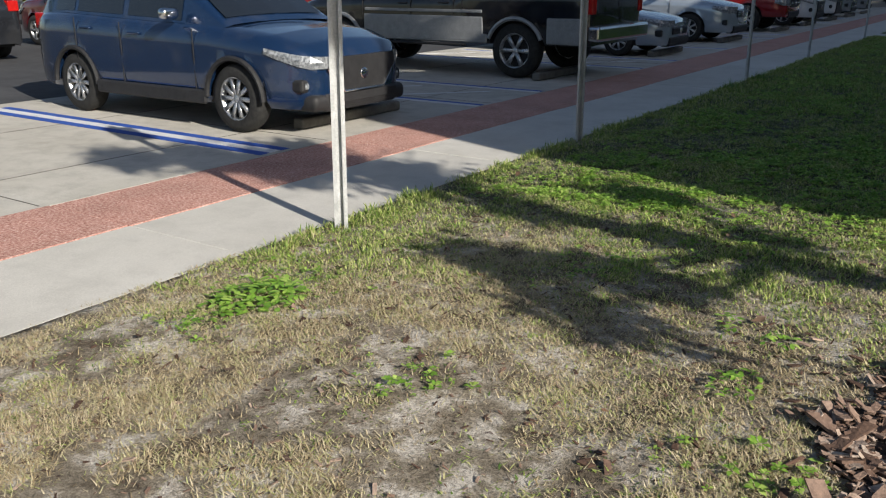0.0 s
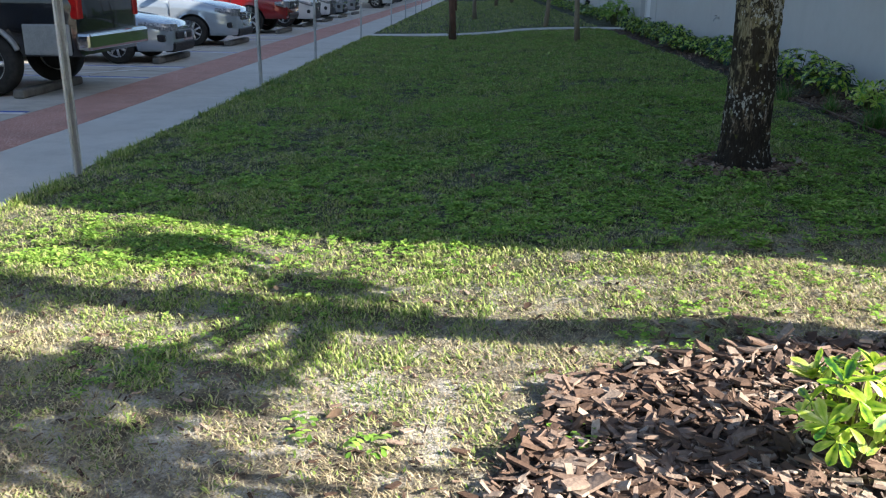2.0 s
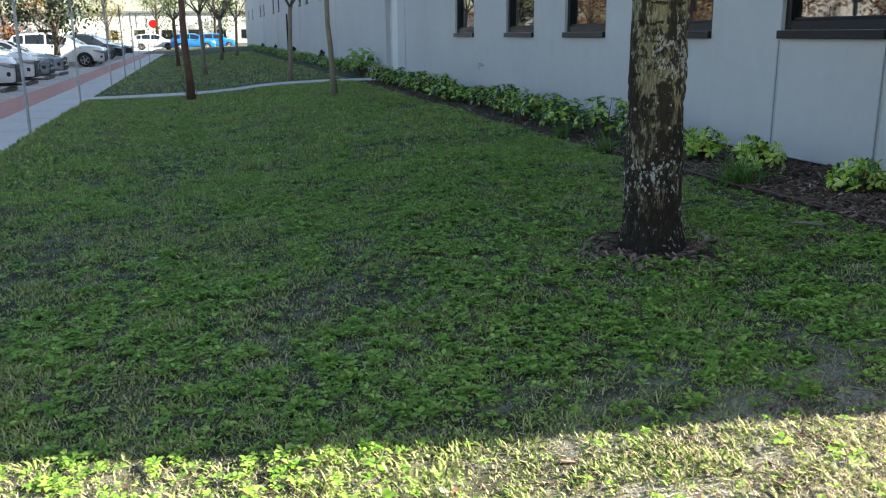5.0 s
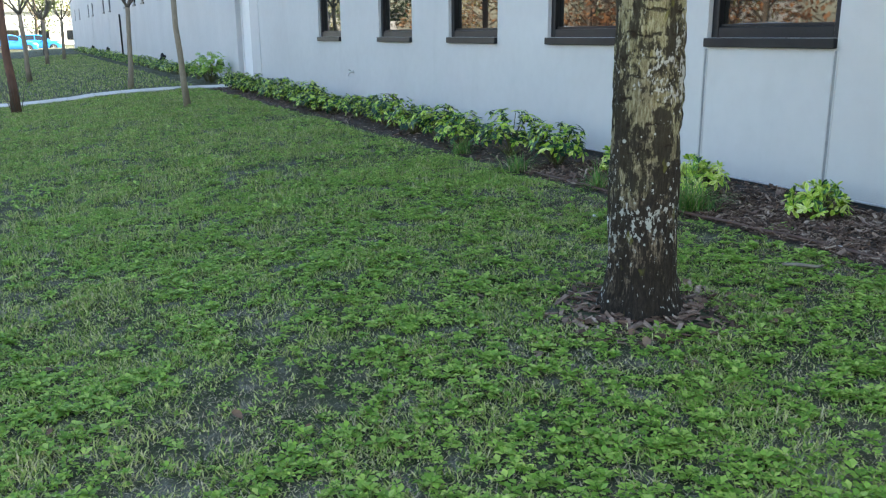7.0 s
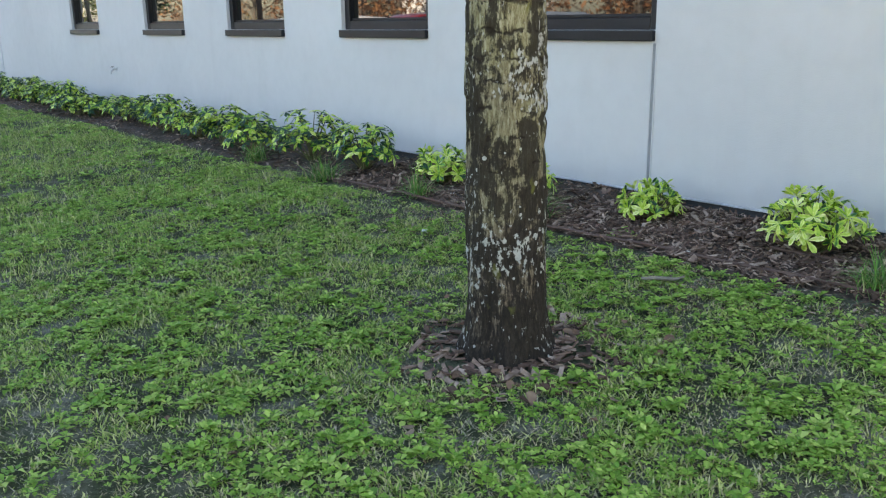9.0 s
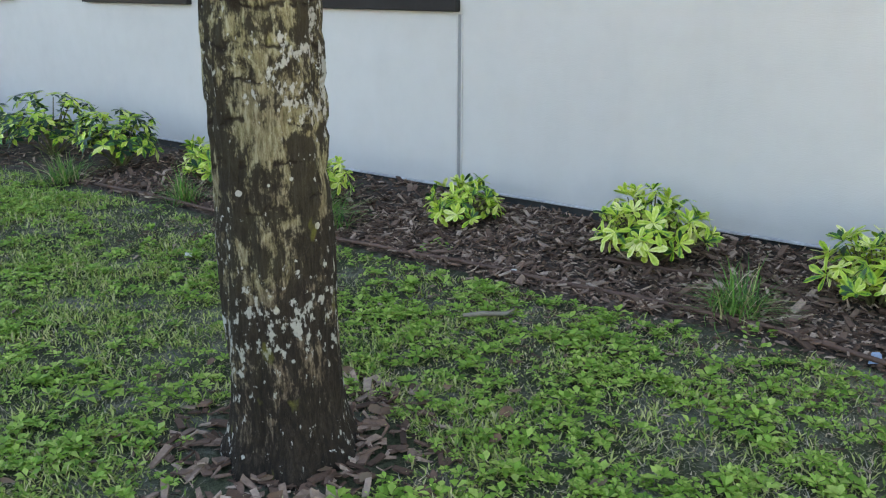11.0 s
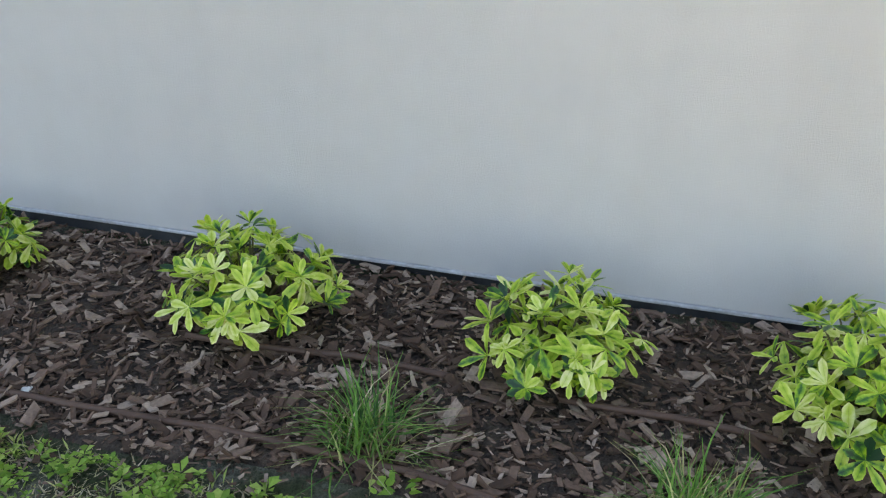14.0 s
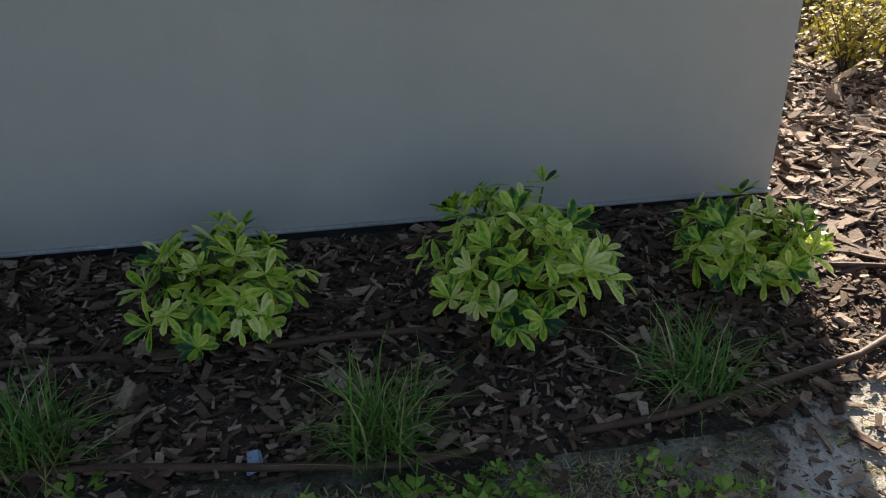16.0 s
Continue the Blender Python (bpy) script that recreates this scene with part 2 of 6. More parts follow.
def build_ground():
    xs = np.concatenate([[-900, -300, -120, -60, -30, -14, -8, -5, -3.66, -3.59], np.linspace(-3.5, 4.2, 60), [4.5, 6, 9, 14, 30, 60, 120, 300, 900]])
    ys = np.concatenate([[-900, -300, -100, -40, -20, -10, -5, -2], np.linspace(0, 12, 90), np.linspace(13, 60, 60), [70, 85, 100, 130, 180, 300, 900]])
    X, Y = np.meshgrid(xs, ys)
    Z = np.where(X < -3.60, -0.12, ground_z(X) - 0.012)
    Z = Z + np.where((X > -3.4) & (X < 9.5) & (Y > -5.5) & (Y < 60), lump(X, Y), 0)
    n, k = len(ys), len(xs)
    i = np.arange(n * k).reshape(n, k)
    faces = np.stack([i[:-1, :-1], i[:-1, 1:], i[1:, 1:], i[1:, :-1]], -1).reshape(-1, 4)
    g = part("ground", sheet("ground", np.stack([X, Y, Z], -1).reshape(-1, 3), faces), M_SOIL, smooth=True)
    tagged(g, "sandy lawn soil rising gently to the building", "ground", kind="structure")


build_ground()


# ---- paving: lot, red strip, pavement ----
lot = part("road", boxed(-10.75, -5.56, -30, 140, -0.2, -0.004), M_LOT)
tagged(lot, "worn light grey concrete parking bays", "parking bays", kind="structure")
aisle = part("road", boxed(-60, -10.76, -40, 140, -0.2, -0.006), M_ASPHALT)
tagged(aisle, "dark grey asphalt driving aisle", "road", kind="structure")
bed = part("pavement", boxed(-5.555, -3.62, -20, 120, -0.2, -0.022), M_JOINT)
tagged(bed, "light concrete pavement beside a red strip", "pavement", kind="structure")


def slabs(x0, x1, step, start, material, name, until, gap):
    bm = boxed(x0 + gap, x1 - gap, gap, step - gap, -0.1, 0.0, 0.006)
    first = part(name, bm, material, bed)
    first.location.y = start
    y = start + step
    while y < until:
        o = new(name, first.data)
        o.parent, o.location = bed, (0, y, 0.0025 * math.sin(y * 7.3))
        y += step


slabs(-4.64, -3.585, 3.05, -8.98, M_WALK, "slab", 80, 0.004)
slabs(-5.552, -4.648, 3.05, -8.98, M_AGG, "red_panel", 80, 0.004)


def line(x0, x1, y0, y1, material, label, shift=0.0, layer=0):
    bm = bmesh.new()
    z = 0.001 + 0.0025 * layer
    q = [(x0, y0), (x1, y0 + shift), (x1, y1 + shift), (x0, y1)]
    low, top = [bm.verts.new((*p, -0.003)) for p in q], [bm.verts.new((*p, z)) for p in q]
    bm.faces.new(top)
    for i in range(4):
        bm.faces.new((low[i], low[(i + 1) % 4], top[(i + 1) % 4], top[i]))
    tagged(part("road_marking", bm, material), label, "road marking", "parking bay lines", "structure")


def bay_line(y):
    line(-10.4, -5.62, y - 0.19, y - 0.07, M_BLUE_LINE, "worn blue parking bay line")
    line(-10.4, -5.62, y - 0.068, y + 0.068, M_WHITE_LINE, "worn white parking bay line between blue ones")
    line(-10.4, -5.62, y + 0.07, y + 0.19, M_BLUE_LINE, "worn blue parking bay line")


BAYS = (5.5, 8.98, 10.58, 14.3, 16.0, 19.3, 23.3, 25.0, 28.6, 32.2, 35.8)
bay_line(5.5)
for y in BAYS[1:]:
    line(-10.4, -5.6, y - 0.05, y + 0.05, M_WHITE_LINE, "worn white parking bay line")
    line(-10.4, -5.6, y + 0.055, y + 0.15, M_BLUE_LINE, "worn blue parking bay line")
for y in (8.98, 14.3, 23.3):
    for k in range(4):
        line(-6.2 - 1.2 * k, -7.3 - 1.2 * k, y + 1.25, y + 1.35, M_WHITE_LINE, "worn white diagonal hatching in the access aisle", -1.2)
line(-14.4, -10.8, 4.6, 4.72, M_WHITE_LINE, "white line on asphalt")
line(-22, -17, 7.4, 7.52, M_WHITE_LINE, "white line on asphalt")

for x0, x1, y0, y1 in ((-10.7, -5.6, 3.17, 3.182), (-10.7, -5.6, 0.1, 0.112), (-6.62, -6.608, -8, 60), (-8.7, -8.688, -8, 60), (-10.7, -5.6, 6.2, 6.212), (-10.7, -5.6, 9.3, 9.312), (-10.7, -5.6, 15.4, 15.412)):
    tagged(part("trim", boxed(x0, x1, y0, y1, -0.02, -0.0025), M_JOINT), "dark joint in the concrete bays", "joint", "concrete joints", "structure")

# concrete path across the lawn to the door
bm = bmesh.new()
px = np.linspace(-3.58, 4.15, 14)
for a, c in zip(px, px[1:]):
    z0, z1 = float(ground_z(a)) + 0.004, float(ground_z(c)) + 0.004
    y0, y1 = 25.55, 26.55
    vs = [bm.verts.new(p) for p in ((a + 0.006, y0, z0), (c - 0.006, y0, z1), (c - 0.006, y1, z1), (a + 0.006, y1, z0))]
    ws = [bm.verts.new(v.co - Vector((0, 0, 0.08))) for v in vs]
    bm.faces.new(vs)
    for i in range(4):
        bm.faces.new((ws[i], ws[(i + 1) % 4], vs[(i + 1) % 4], vs[i]))
tagged(part("path", bm, M_WALK), "narrow concrete path crossing the lawn to the door", "path", kind="structure")

# ---- the long building ----
SILL, HEAD = 1.522, 3.05
WINDOWS = [(8.441, 9.74), (10.847, 12.186), (13.288, 14.602), (15.80, 17.086), (18.883, 20.137)]
FAR_WINDOWS = [(c - 0.45, c + 0.45) for c in (30.0, 36.6, 39.5, 44.4, 47.3, 51.0, 58.7, 62.5, 70.7, 74.5, 84.3, 90.0)]
DOOR = (25.45, 26.95)


def build_wall():
    holes = [(a, c, SILL, HEAD) for a, c in WINDOWS] + [(*DOOR, 0.30, 2.55)] + [(a, c, 2.97, 3.8) for a, c in FAR_WINDOWS]
    ys = sorted({CORNER_Y, WALL_END, *[h[0] for h in holes], *[h[1] for h in holes]})
    bm = bmesh.new()
    for a, c in zip(ys, ys[1:]):
        cut = [h for h in holes if h[0] <= a + 1e-6 and h[1] >= c - 1e-6]
        if cut:
            _, _, z0, z1 = cut[0]
            if z0 > 0.45:
                box(bm, WALL_X, WALL_X + 0.25, a, c, 0.40, z0)
            box(bm, WALL_X, WALL_X + 0.25, a, c, z1, ROOF)
        else:
            box(bm, WALL_X, WALL_X + 0.25, a, c, 0.40, ROOF)
    bmesh.ops.remove_doubles(bm, verts=bm.verts, dist=0.0005)
    # inner faces between strips
    bm.verts.index_update()
    seen = {}
    for f in bm.faces:
        seen.setdefault(frozenset(v.index for v in f.verts), []).append(f)
    bmesh.ops.delete(bm, geom=[f for fs in seen.values() if len(fs) > 1 for f in fs], context="FACES")
    w = part("wall_west", bm, M_STUCCO)
    return tagged(w, "pale grey painted stucco wall of a long building", "wall", kind="structure")


wall = build_wall()
south = part("wall_south", boxed(WALL_X + 0.252, 24.0, CORNER_Y, CORNER_Y + 0.25, 0.40, ROOF), M_STUCCO)
tagged(south, "pale grey painted stucco end wall", "wall", kind="structure")
tagged(part("wall_east", boxed(24.002, 24.25, CORNER_Y, WALL_END, 0.0, ROOF), M_STUCCO), "pale grey painted stucco back wall", "wall", kind="structure")
tagged(part("wall_north", boxed(WALL_X + 0.252, 24.0, WALL_END - 0.25, WALL_END, 0.0, ROOF), M_STUCCO), "pale grey painted stucco end wall", "wall", kind="structure")
tagged(part("roof", boxed(WALL_X + 0.26, 23.99, CORNER_Y + 0.26, WALL_END - 0.26, ROOF - 0.4, ROOF - 0.2), M_FOOT), "flat grey roof behind a parapet", "roof", kind="structure")
tagged(part("foundation", boxed(WALL_X + 0.03, WALL_X + 0.24, CORNER_Y + 0.03, WALL_END, 0.0, 0.392), M_FOOT), "dark grey foundation under the stucco", "foundation", kind="structure")
tagged(part("foundation", boxed(WALL_X + 0.245, 24.0, CORNER_Y + 0.03, CORNER_Y + 0.24, 0.0, 0.392), M_FOOT), "dark grey foundation under the stucco", "foundation", kind="structure")
tagged(part("trim", boxed(WALL_X - 0.012, WALL_X + 0.02, CORNER_Y - 0.01, DOOR[0] - 0.02, 0.385, 0.3985, 0.003), M_FLASH), "grey metal drip edge along the wall's foot", "drip edge", kind="structure")
tagged(part("trim", boxed(WALL_X - 0.012, WALL_X + 0.02, DOOR[1] + 0.02, WALL_END, 0.385, 0.3985, 0.003), M_FLASH), "grey metal drip edge along the wall's foot", "drip edge", kind="structure")
# unseen sheet added behind the windows, dark to stand for unlit rooms
tagged(part("wall_inside", boxed(WALL_X + 2.2, WALL_X + 2.3, CORNER_Y + 0.3, WALL_END - 0.3, 0.0, ROOF - 0.45), M_INSIDE), "added dark partition behind the windows", "wall", kind="structure")

M_REVEAL = surf("control_joint", [(0.22, 0.225, 0.23), (0.30, 0.305, 0.31)], 5, 60, 0.8, 0, 0.1)
for y in [*WINDOWS[0], 24.6, 36.0, 48.0, 60.0, 72.0]:
    top = SILL - 0.09 if y < 21 else ROOF
    j = part("trim", boxed(WALL_X - 0.003, WALL_X + 0.01, y - 0.011, y + 0.011, 0.402, top), M_REVEAL)
    tagged(j, "grey control joint running down the stucco", "wall joint", "wall joints", "structure")
    for s in (-1, 1):
        bead = part("trim", boxed(WALL_X - 0.008, WALL_X + 0.01, y + s * 0.017 - 0.005, y + s * 0.017 + 0.005, 0.402, top, 0.003), M_STUCCO)
        tagged(bead, "pale stucco bead beside a control joint", "wall joint", "wall joints", "structure")


def window(k, a, c, z0, z1, depth=0.10):
    w = thing("window_%d" % k, (WALL_X, (a + c) / 2, z0), "dark-framed fixed window mirroring trees, set in stucco", "window", "windows in the long wall", "structure")
    h, t, d = (c - a) / 2, z1 - z0, depth
    part("window_sill", boxed(-0.045, 0.16, -h, h, -0.075, -0.002, 0.006), M_FRAME, w)
    part("window_frame", boxed(d - 0.06, d + 0.04, -h + 0.001, -h + 0.075, 0, t, 0.006), M_FRAME, w)
    part("window_frame", boxed(d - 0.06, d + 0.04, h - 0.075, h - 0.001, 0, t, 0.006), M_FRAME, w)
    part("window_frame", boxed(d - 0.055, d + 0.04, -h + 0.076, h - 0.076, 0, 0.085, 0.006), M_FRAME, w)
    part("window_frame", boxed(d - 0.055, d + 0.04, -h + 0.076, h - 0.076, t - 0.07, t - 0.001, 0.006), M_FRAME, w)
    part("window_frame", boxed(d - 0.03, d + 0.03, -h + 0.078, h - 0.078, 0.086, 0.11, 0.004), M_FRAME, w)
    part("pane", boxed(d, d + 0.012, -h + 0.074, h - 0.074, 0.084, t - 0.068), M_GLASS, w)


for i, (a, c) in enumerate(WINDOWS):
    window(i + 1, a, c, SILL, HEAD)
for i, (a, c) in enumerate(FAR_WINDOWS):
    window(i + 6, a, c, 2.97, 3.8)

door = thing("door_1", (WALL_X + 0.16, DOOR[0], 0.33), "closed white door set back in the stucco wall", "door", kind="structure")
part("leaf", boxed(0, 0.05, 0.06, 1.44, 0.02, 2.12, 0.005), M_DOOR, door)
part("frame", boxed(-0.03, 0.06, 0.001, 0.058, 0, 2.2, 0.004), M_DOOR, door)
part("frame", boxed(-0.03, 0.06, 1.442, 1.499, 0, 2.2, 0.004), M_DOOR, door)
part("frame", boxed(-0.03, 0.06, 0.06, 1.44, 2.13, 2.215, 0.004), M_FRAME, door)
part("handle", boxed(-0.06, 0.0, 0.14, 0.26, 0.98, 1.01, 0.006), M_GALV, door)
part("threshold", boxed(-0.16, 0.06, 0.0, 1.5, -0.03, 0.0), M_WALK, door)


# ---- plants: materials ----
def leafy(name, cols, rough=0.45, glow=0.35, vary="island", scale=2.0, spread=0.25):
    """Leaf surface that lets some light through."""
    m, nt, b = blank(name, rough, 0, 0.35)
    n1, n2 = noise_of(nt, scale, 4), noise_of(nt, 90.0, 2)
    f = calc(nt, "ADD", calc(nt, "MULTIPLY", n1, 0.45), calc(nt, "MULTIPLY", chance(nt, vary), 0.55))
    k = len(cols) - 1
    col = ramp(nt, f, [(0.18 + 0.64 * i / k, c) for i, c in enumerate(cols)])
    col = mix(nt, 1.0, col, ramp(nt, n2, [(0.3, 1 - spread), (0.7, 1.0)]), "MULTIPLY")
    nt.links.new(col, b.inputs["Base Color"])
    through_leaf = nt.nodes.new("ShaderNodeBsdfTranslucent")
    nt.links.new(col, through_leaf.inputs[0])
    ms = nt.nodes.new("ShaderNodeMixShader")
    ms.inputs[0].default_value = glow
    nt.links.new(b.outputs[0], ms.inputs[1])
    nt.links.new(through_leaf.outputs[0], ms.inputs[2])
    nt.links.new(ms.outputs[0], nt.nodes["Material Output"].inputs[0])
    return m


def variegated(name, vary, green=0.0):
    m, nt, b = blank(name, 0.38, 0, 0.5)
    uv = nt.nodes.new("ShaderNodeUVMap")
    sep = nt.nodes.new("ShaderNodeSeparateXYZ")
    nt.links.new(uv.outputs[0], sep.inputs[0])
    blotch = noise_of(nt, 30.0, 4, 0.6)
    away = calc(nt, "ABSOLUTE", calc(nt, "SUBTRACT", sep.outputs[0], 0.5))
    r = chance(nt, vary)
    if vary == "object":
        r = calc(nt, "ADD", calc(nt, "MULTIPLY", r, 0.45), calc(nt, "MULTIPLY", chance(nt, "island"), 0.55))
    f = calc(nt, "ADD", calc(nt, "ADD", calc(nt, "MULTIPLY", away, 0.30), calc(nt, "MULTIPLY", blotch, 0.62)), calc(nt, "SUBTRACT", calc(nt, "MULTIPLY", r, 0.58), green))
    col = ramp(nt, f, [(0.45, (0.010, 0.050, 0.020)), (0.55, (0.05, 0.18, 0.022)), (0.64, (0.29, 0.48, 0.03)), (0.78, (0.54, 0.66, 0.09)), (0.96, (0.80, 0.82, 0.36))])
    vein = ramp(nt, away, [(0.0, 0.75), (0.05, 1.0)])
    col = mix(nt, 1.0, col, vein, "MULTIPLY")
    nt.links.new(col, b.inputs["Base Color"])
    tr = nt.nodes.new("ShaderNodeBsdfTranslucent")
    nt.links.new(col, tr.inputs[0])
    ms = nt.nodes.new("ShaderNodeMixShader")
    ms.inputs[0].default_value = 0.28
    nt.links.new(b.outputs[0], ms.inputs[1])
    nt.links.new(tr.outputs[0], ms.inputs[2])
    nt.links.new(ms.outputs[0], nt.nodes["Material Output"].inputs[0])
    return m


def palm_bark():
    m, nt, b = blank("palm_bark", 0.9, 0, 0.2)
    sep = nt.nodes.new("ShaderNodeSeparateXYZ")
    nt.links.new(place(nt), sep.inputs[0])
    z = sep.outputs[2]
    fibre = noise_of(nt, 88.0, 5, 0.75, place(nt, (1, 1, 0.2)))
    patch, fine = noise_of(nt, 5.0, 5, 0.65), noise_of(nt, 110.0, 4, 0.75)
    mould = noise_of(nt, 9.0, 6, 0.72, place(nt, (1, 1, 0.55)), 0.4)
    # pale greenish wood above, dull brown below, changing in patches
    up = calc(nt, "ADD", calc(nt, "MULTIPLY", z, 0.42), calc(nt, "MULTIPLY", patch, 0.9))
    old = ramp(nt, fibre, [(0.38, (0.035, 0.025, 0.018)), (0.5, (0.13, 0.095, 0.065)), (0.62, (0.30, 0.24, 0.17))])
    young = ramp(nt, fibre, [(0.34, (0.14, 0.115, 0.055)), (0.5, (0.31, 0.275, 0.15)), (0.64, (0.47, 0.44, 0.29))])
    col = mix(nt, ramp(nt, up, [(0.72, 0.0), (1.02, 1.0)]), old, young)
    # black mould in upright blotches, thickest near the ground
    deep = calc(nt, "SUBTRACT", mould, calc(nt, "MULTIPLY", z, 0.058))
    deep = calc(nt, "ADD", deep, calc(nt, "ADD", calc(nt, "MULTIPLY", fine, 0.10), calc(nt, "MULTIPLY", calc(nt, "SUBTRACT", 0.5, fibre), 0.20)))
    col = mix(nt, ramp(nt, deep, [(0.41, 0.0), (0.48, 0.9)]), col, (0.022, 0.017, 0.013))
    damp = calc(nt, "ADD", z, calc(nt, "MULTIPLY", mould, 1.3))
    col = mix(nt, ramp(nt, damp, [(0.85, 0.85), (1.35, 0.0)]), col, (0.020, 0.017, 0.015))
    # broken rings round the trunk
    wavy = noise_of(nt, 4.0, 4, 0.7)
    rings = calc(nt, "FRACT", calc(nt, "ADD", calc(nt, "MULTIPLY", z, 10.0), calc(nt, "MULTIPLY", wavy, 1.6)))
    crack = calc(nt, "ADD", calc(nt, "ABSOLUTE", calc(nt, "SUBTRACT", rings, 0.5)), ramp(nt, noise_of(nt, 11.0, 4), [(0.46, 0.0), (0.56, 0.3)]))
    crack = calc(nt, "ADD", crack, ramp(nt, calc(nt, "MULTIPLY", z, 0.4), [(0.30, 0.2), (0.44, 0.0)]))
    col = mix(nt, ramp(nt, crack, [(0.03, 0.9), (0.10, 0.0)]), col, (0.026, 0.018, 0.012))
    # lichen: flecks on one side, round spots, a few broad scabs
    side = noise_of(nt, 3.2, 3)
    fleck = calc(nt, "ADD", noise_of(nt, 44.0, 4, 0.6, place(nt, (1, 1, 0.6))), calc(nt, "MULTIPLY", calc(nt, "SUBTRACT", side, 0.5), 0.55))
    pale = mix(nt, fine, (0.42, 0.41, 0.36), (0.68, 0.68, 0.63))
    col = mix(nt, ramp(nt, fleck, [(0.60, 0.0), (0.65, 0.85)]), col, pale)
    spots = node(nt, "TexVoronoi", Scale=27.0)
    nt.links.new(place(nt), spots.inputs[0])
    tone = nt.nodes.new("ShaderNodeSeparateColor")
    nt.links.new(spots.outputs["Color"], tone.inputs[0])
    reach = calc(nt, "SUBTRACT", calc(nt, "MULTIPLY", calc(nt, "POWER", tone.outputs[0], 6.0), 0.40), calc(nt, "ADD", spots.outputs["Distance"], calc(nt, "MULTIPLY", fine, 0.22)))
    col = mix(nt, ramp(nt, reach, [(0.0, 0.0), (0.03, 0.95)]), col, pale)
    scab = calc(nt, "ADD", noise_of(nt, 10.0, 5, 0.7), calc(nt, "MULTIPLY", calc(nt, "SUBTRACT", side, 0.5), 0.2))
    col = mix(nt, ramp(nt, scab, [(0.66, 0.0), (0.68, 0.95)]), col, (0.62, 0.64, 0.61))
    moss = noise_of(nt, 8.0, 4, 0.55, place(nt, (1.3, 1.0, 0.7)))
    col = mix(nt, ramp(nt, moss, [(0.64, 0.0), (0.70, 0.6)]), col, (0.20, 0.20, 0.04))
    nt.links.new(col, b.inputs["Base Color"])
    bump(nt, b, calc(nt, "ADD", calc(nt, "ADD", fibre, calc(nt, "MULTIPLY", fine, 0.6)), ramp(nt, crack, [(0.0, 0.0), (0.10, 0.6)])), 1.0, 0.02)
    return m


M_LEAF, M_LEAF_FAR = variegated("variegated_leaf", "object"), variegated("variegated_leaf_mass", "island", 0.09)
M_STEM = surf("green_stem", [(0.10, 0.11, 0.04), (0.17, 0.15, 0.07)], 12, 80)
M_GRASS = leafy("turf_blade", [(0.065, 0.13, 0.024), (0.22, 0.34, 0.065), (0.47, 0.54, 0.16), (0.64, 0.57, 0.33)], 0.55, 0.3, scale=3.4)
M_STRAW = leafy("dry_blade", [(0.24, 0.18, 0.095), (0.46, 0.37, 0.22), (0.66, 0.57, 0.40), (0.34, 0.42, 0.09)], 0.7, 0.2, scale=1.4)
M_THATCH = leafy("grey_thatch", [(0.22, 0.20, 0.13), (0.40, 0.36, 0.25), (0.52, 0.48, 0.37)], 0.8, 0.1, scale=2.0)
M_WEED = leafy("broadleaf_weed", [(0.12, 0.27, 0.034), (0.28, 0.49, 0.07), (0.53, 0.68, 0.175)], 0.5, 0.35, scale=2.6)
M_TUFT = leafy("border_grass", [(0.03, 0.10, 0.025), (0.08, 0.22, 0.045), (0.15, 0.34, 0.055), (0.12, 0.28, 0.045), (0.50, 0.42, 0.20)], 0.5, 0.25, scale=5)
M_PALM = palm_bark()
M_FROND = leafy("palm_frond", [(0.03, 0.07, 0.015), (0.07, 0.12, 0.03)], 0.5, 0.2)
M_CRAPE = surf("smooth_tan_bark", [(0.20, 0.155, 0.105), (0.33, 0.27, 0.19)], 9, 60, 0.8, stretch=(1, 1, 0.3))
M_REDBARK = surf("red_brown_bark", [(0.10, 0.05, 0.034), (0.19, 0.10, 0.065)], 9, 60, 0.85, stretch=(1, 1, 0.3))
M_TWIG = surf("grey_twig", [(0.09, 0.075, 0.055), (0.17, 0.145, 0.11)], 9, 60)
M_BARK = surf("rough_bark", [(0.05, 0.04, 0.03), (0.13, 0.105, 0.08)], 6, 40, 0.9, depth=0.03, stretch=(1, 1, 0.3))
M_CHIP = surf("bark_chip", [(0.040, 0.022, 0.014), (0.11, 0.062, 0.041), (0.21, 0.132, 0.095), (0.54, 0.41, 0.32)], 9, 80, 0.85, vary="object", stretch=(1, 1, 1), depth=0.01, spread=0.4)
M_CHIPS = surf("bark_chips_mass", [(0.040, 0.022, 0.014), (0.11, 0.062, 0.041), (0.21, 0.132, 0.095), (0.54, 0.41, 0.32)], 9, 80, 0.85, vary="island", depth=0.01, spread=0.4)
# M_CHIP made lighter for the sunlit beds: sunshine put into the colour
M_CHIP_PALE = surf("sunlit_bark_chip", [(0.05, 0.029, 0.020), (0.16, 0.095, 0.066), (0.30, 0.205, 0.155), (0.60, 0.49, 0.40)], 9, 80, 0.8, vary="island", depth=0.01, spread=0.4)
M_MULCH = surf("mulch_soil", [(0.025, 0.018, 0.014), (0.07, 0.05, 0.038), (0.12, 0.09, 0.07)], 14, 70, 0.95, depth=0.03, bumpy=0.9)
M_SAND = surf("grey_sandy_soil", [(0.30, 0.27, 0.235), (0.48, 0.45, 0.41), (0.68, 0.65, 0.60)], 6, 130, 0.95, bumpy=0.7, depth=0.01, spread=0.45)
M_HOSE = surf("brown_drip_hose", [(0.075, 0.04, 0.028), (0.12, 0.068, 0.048)], 10, 70, 0.6)


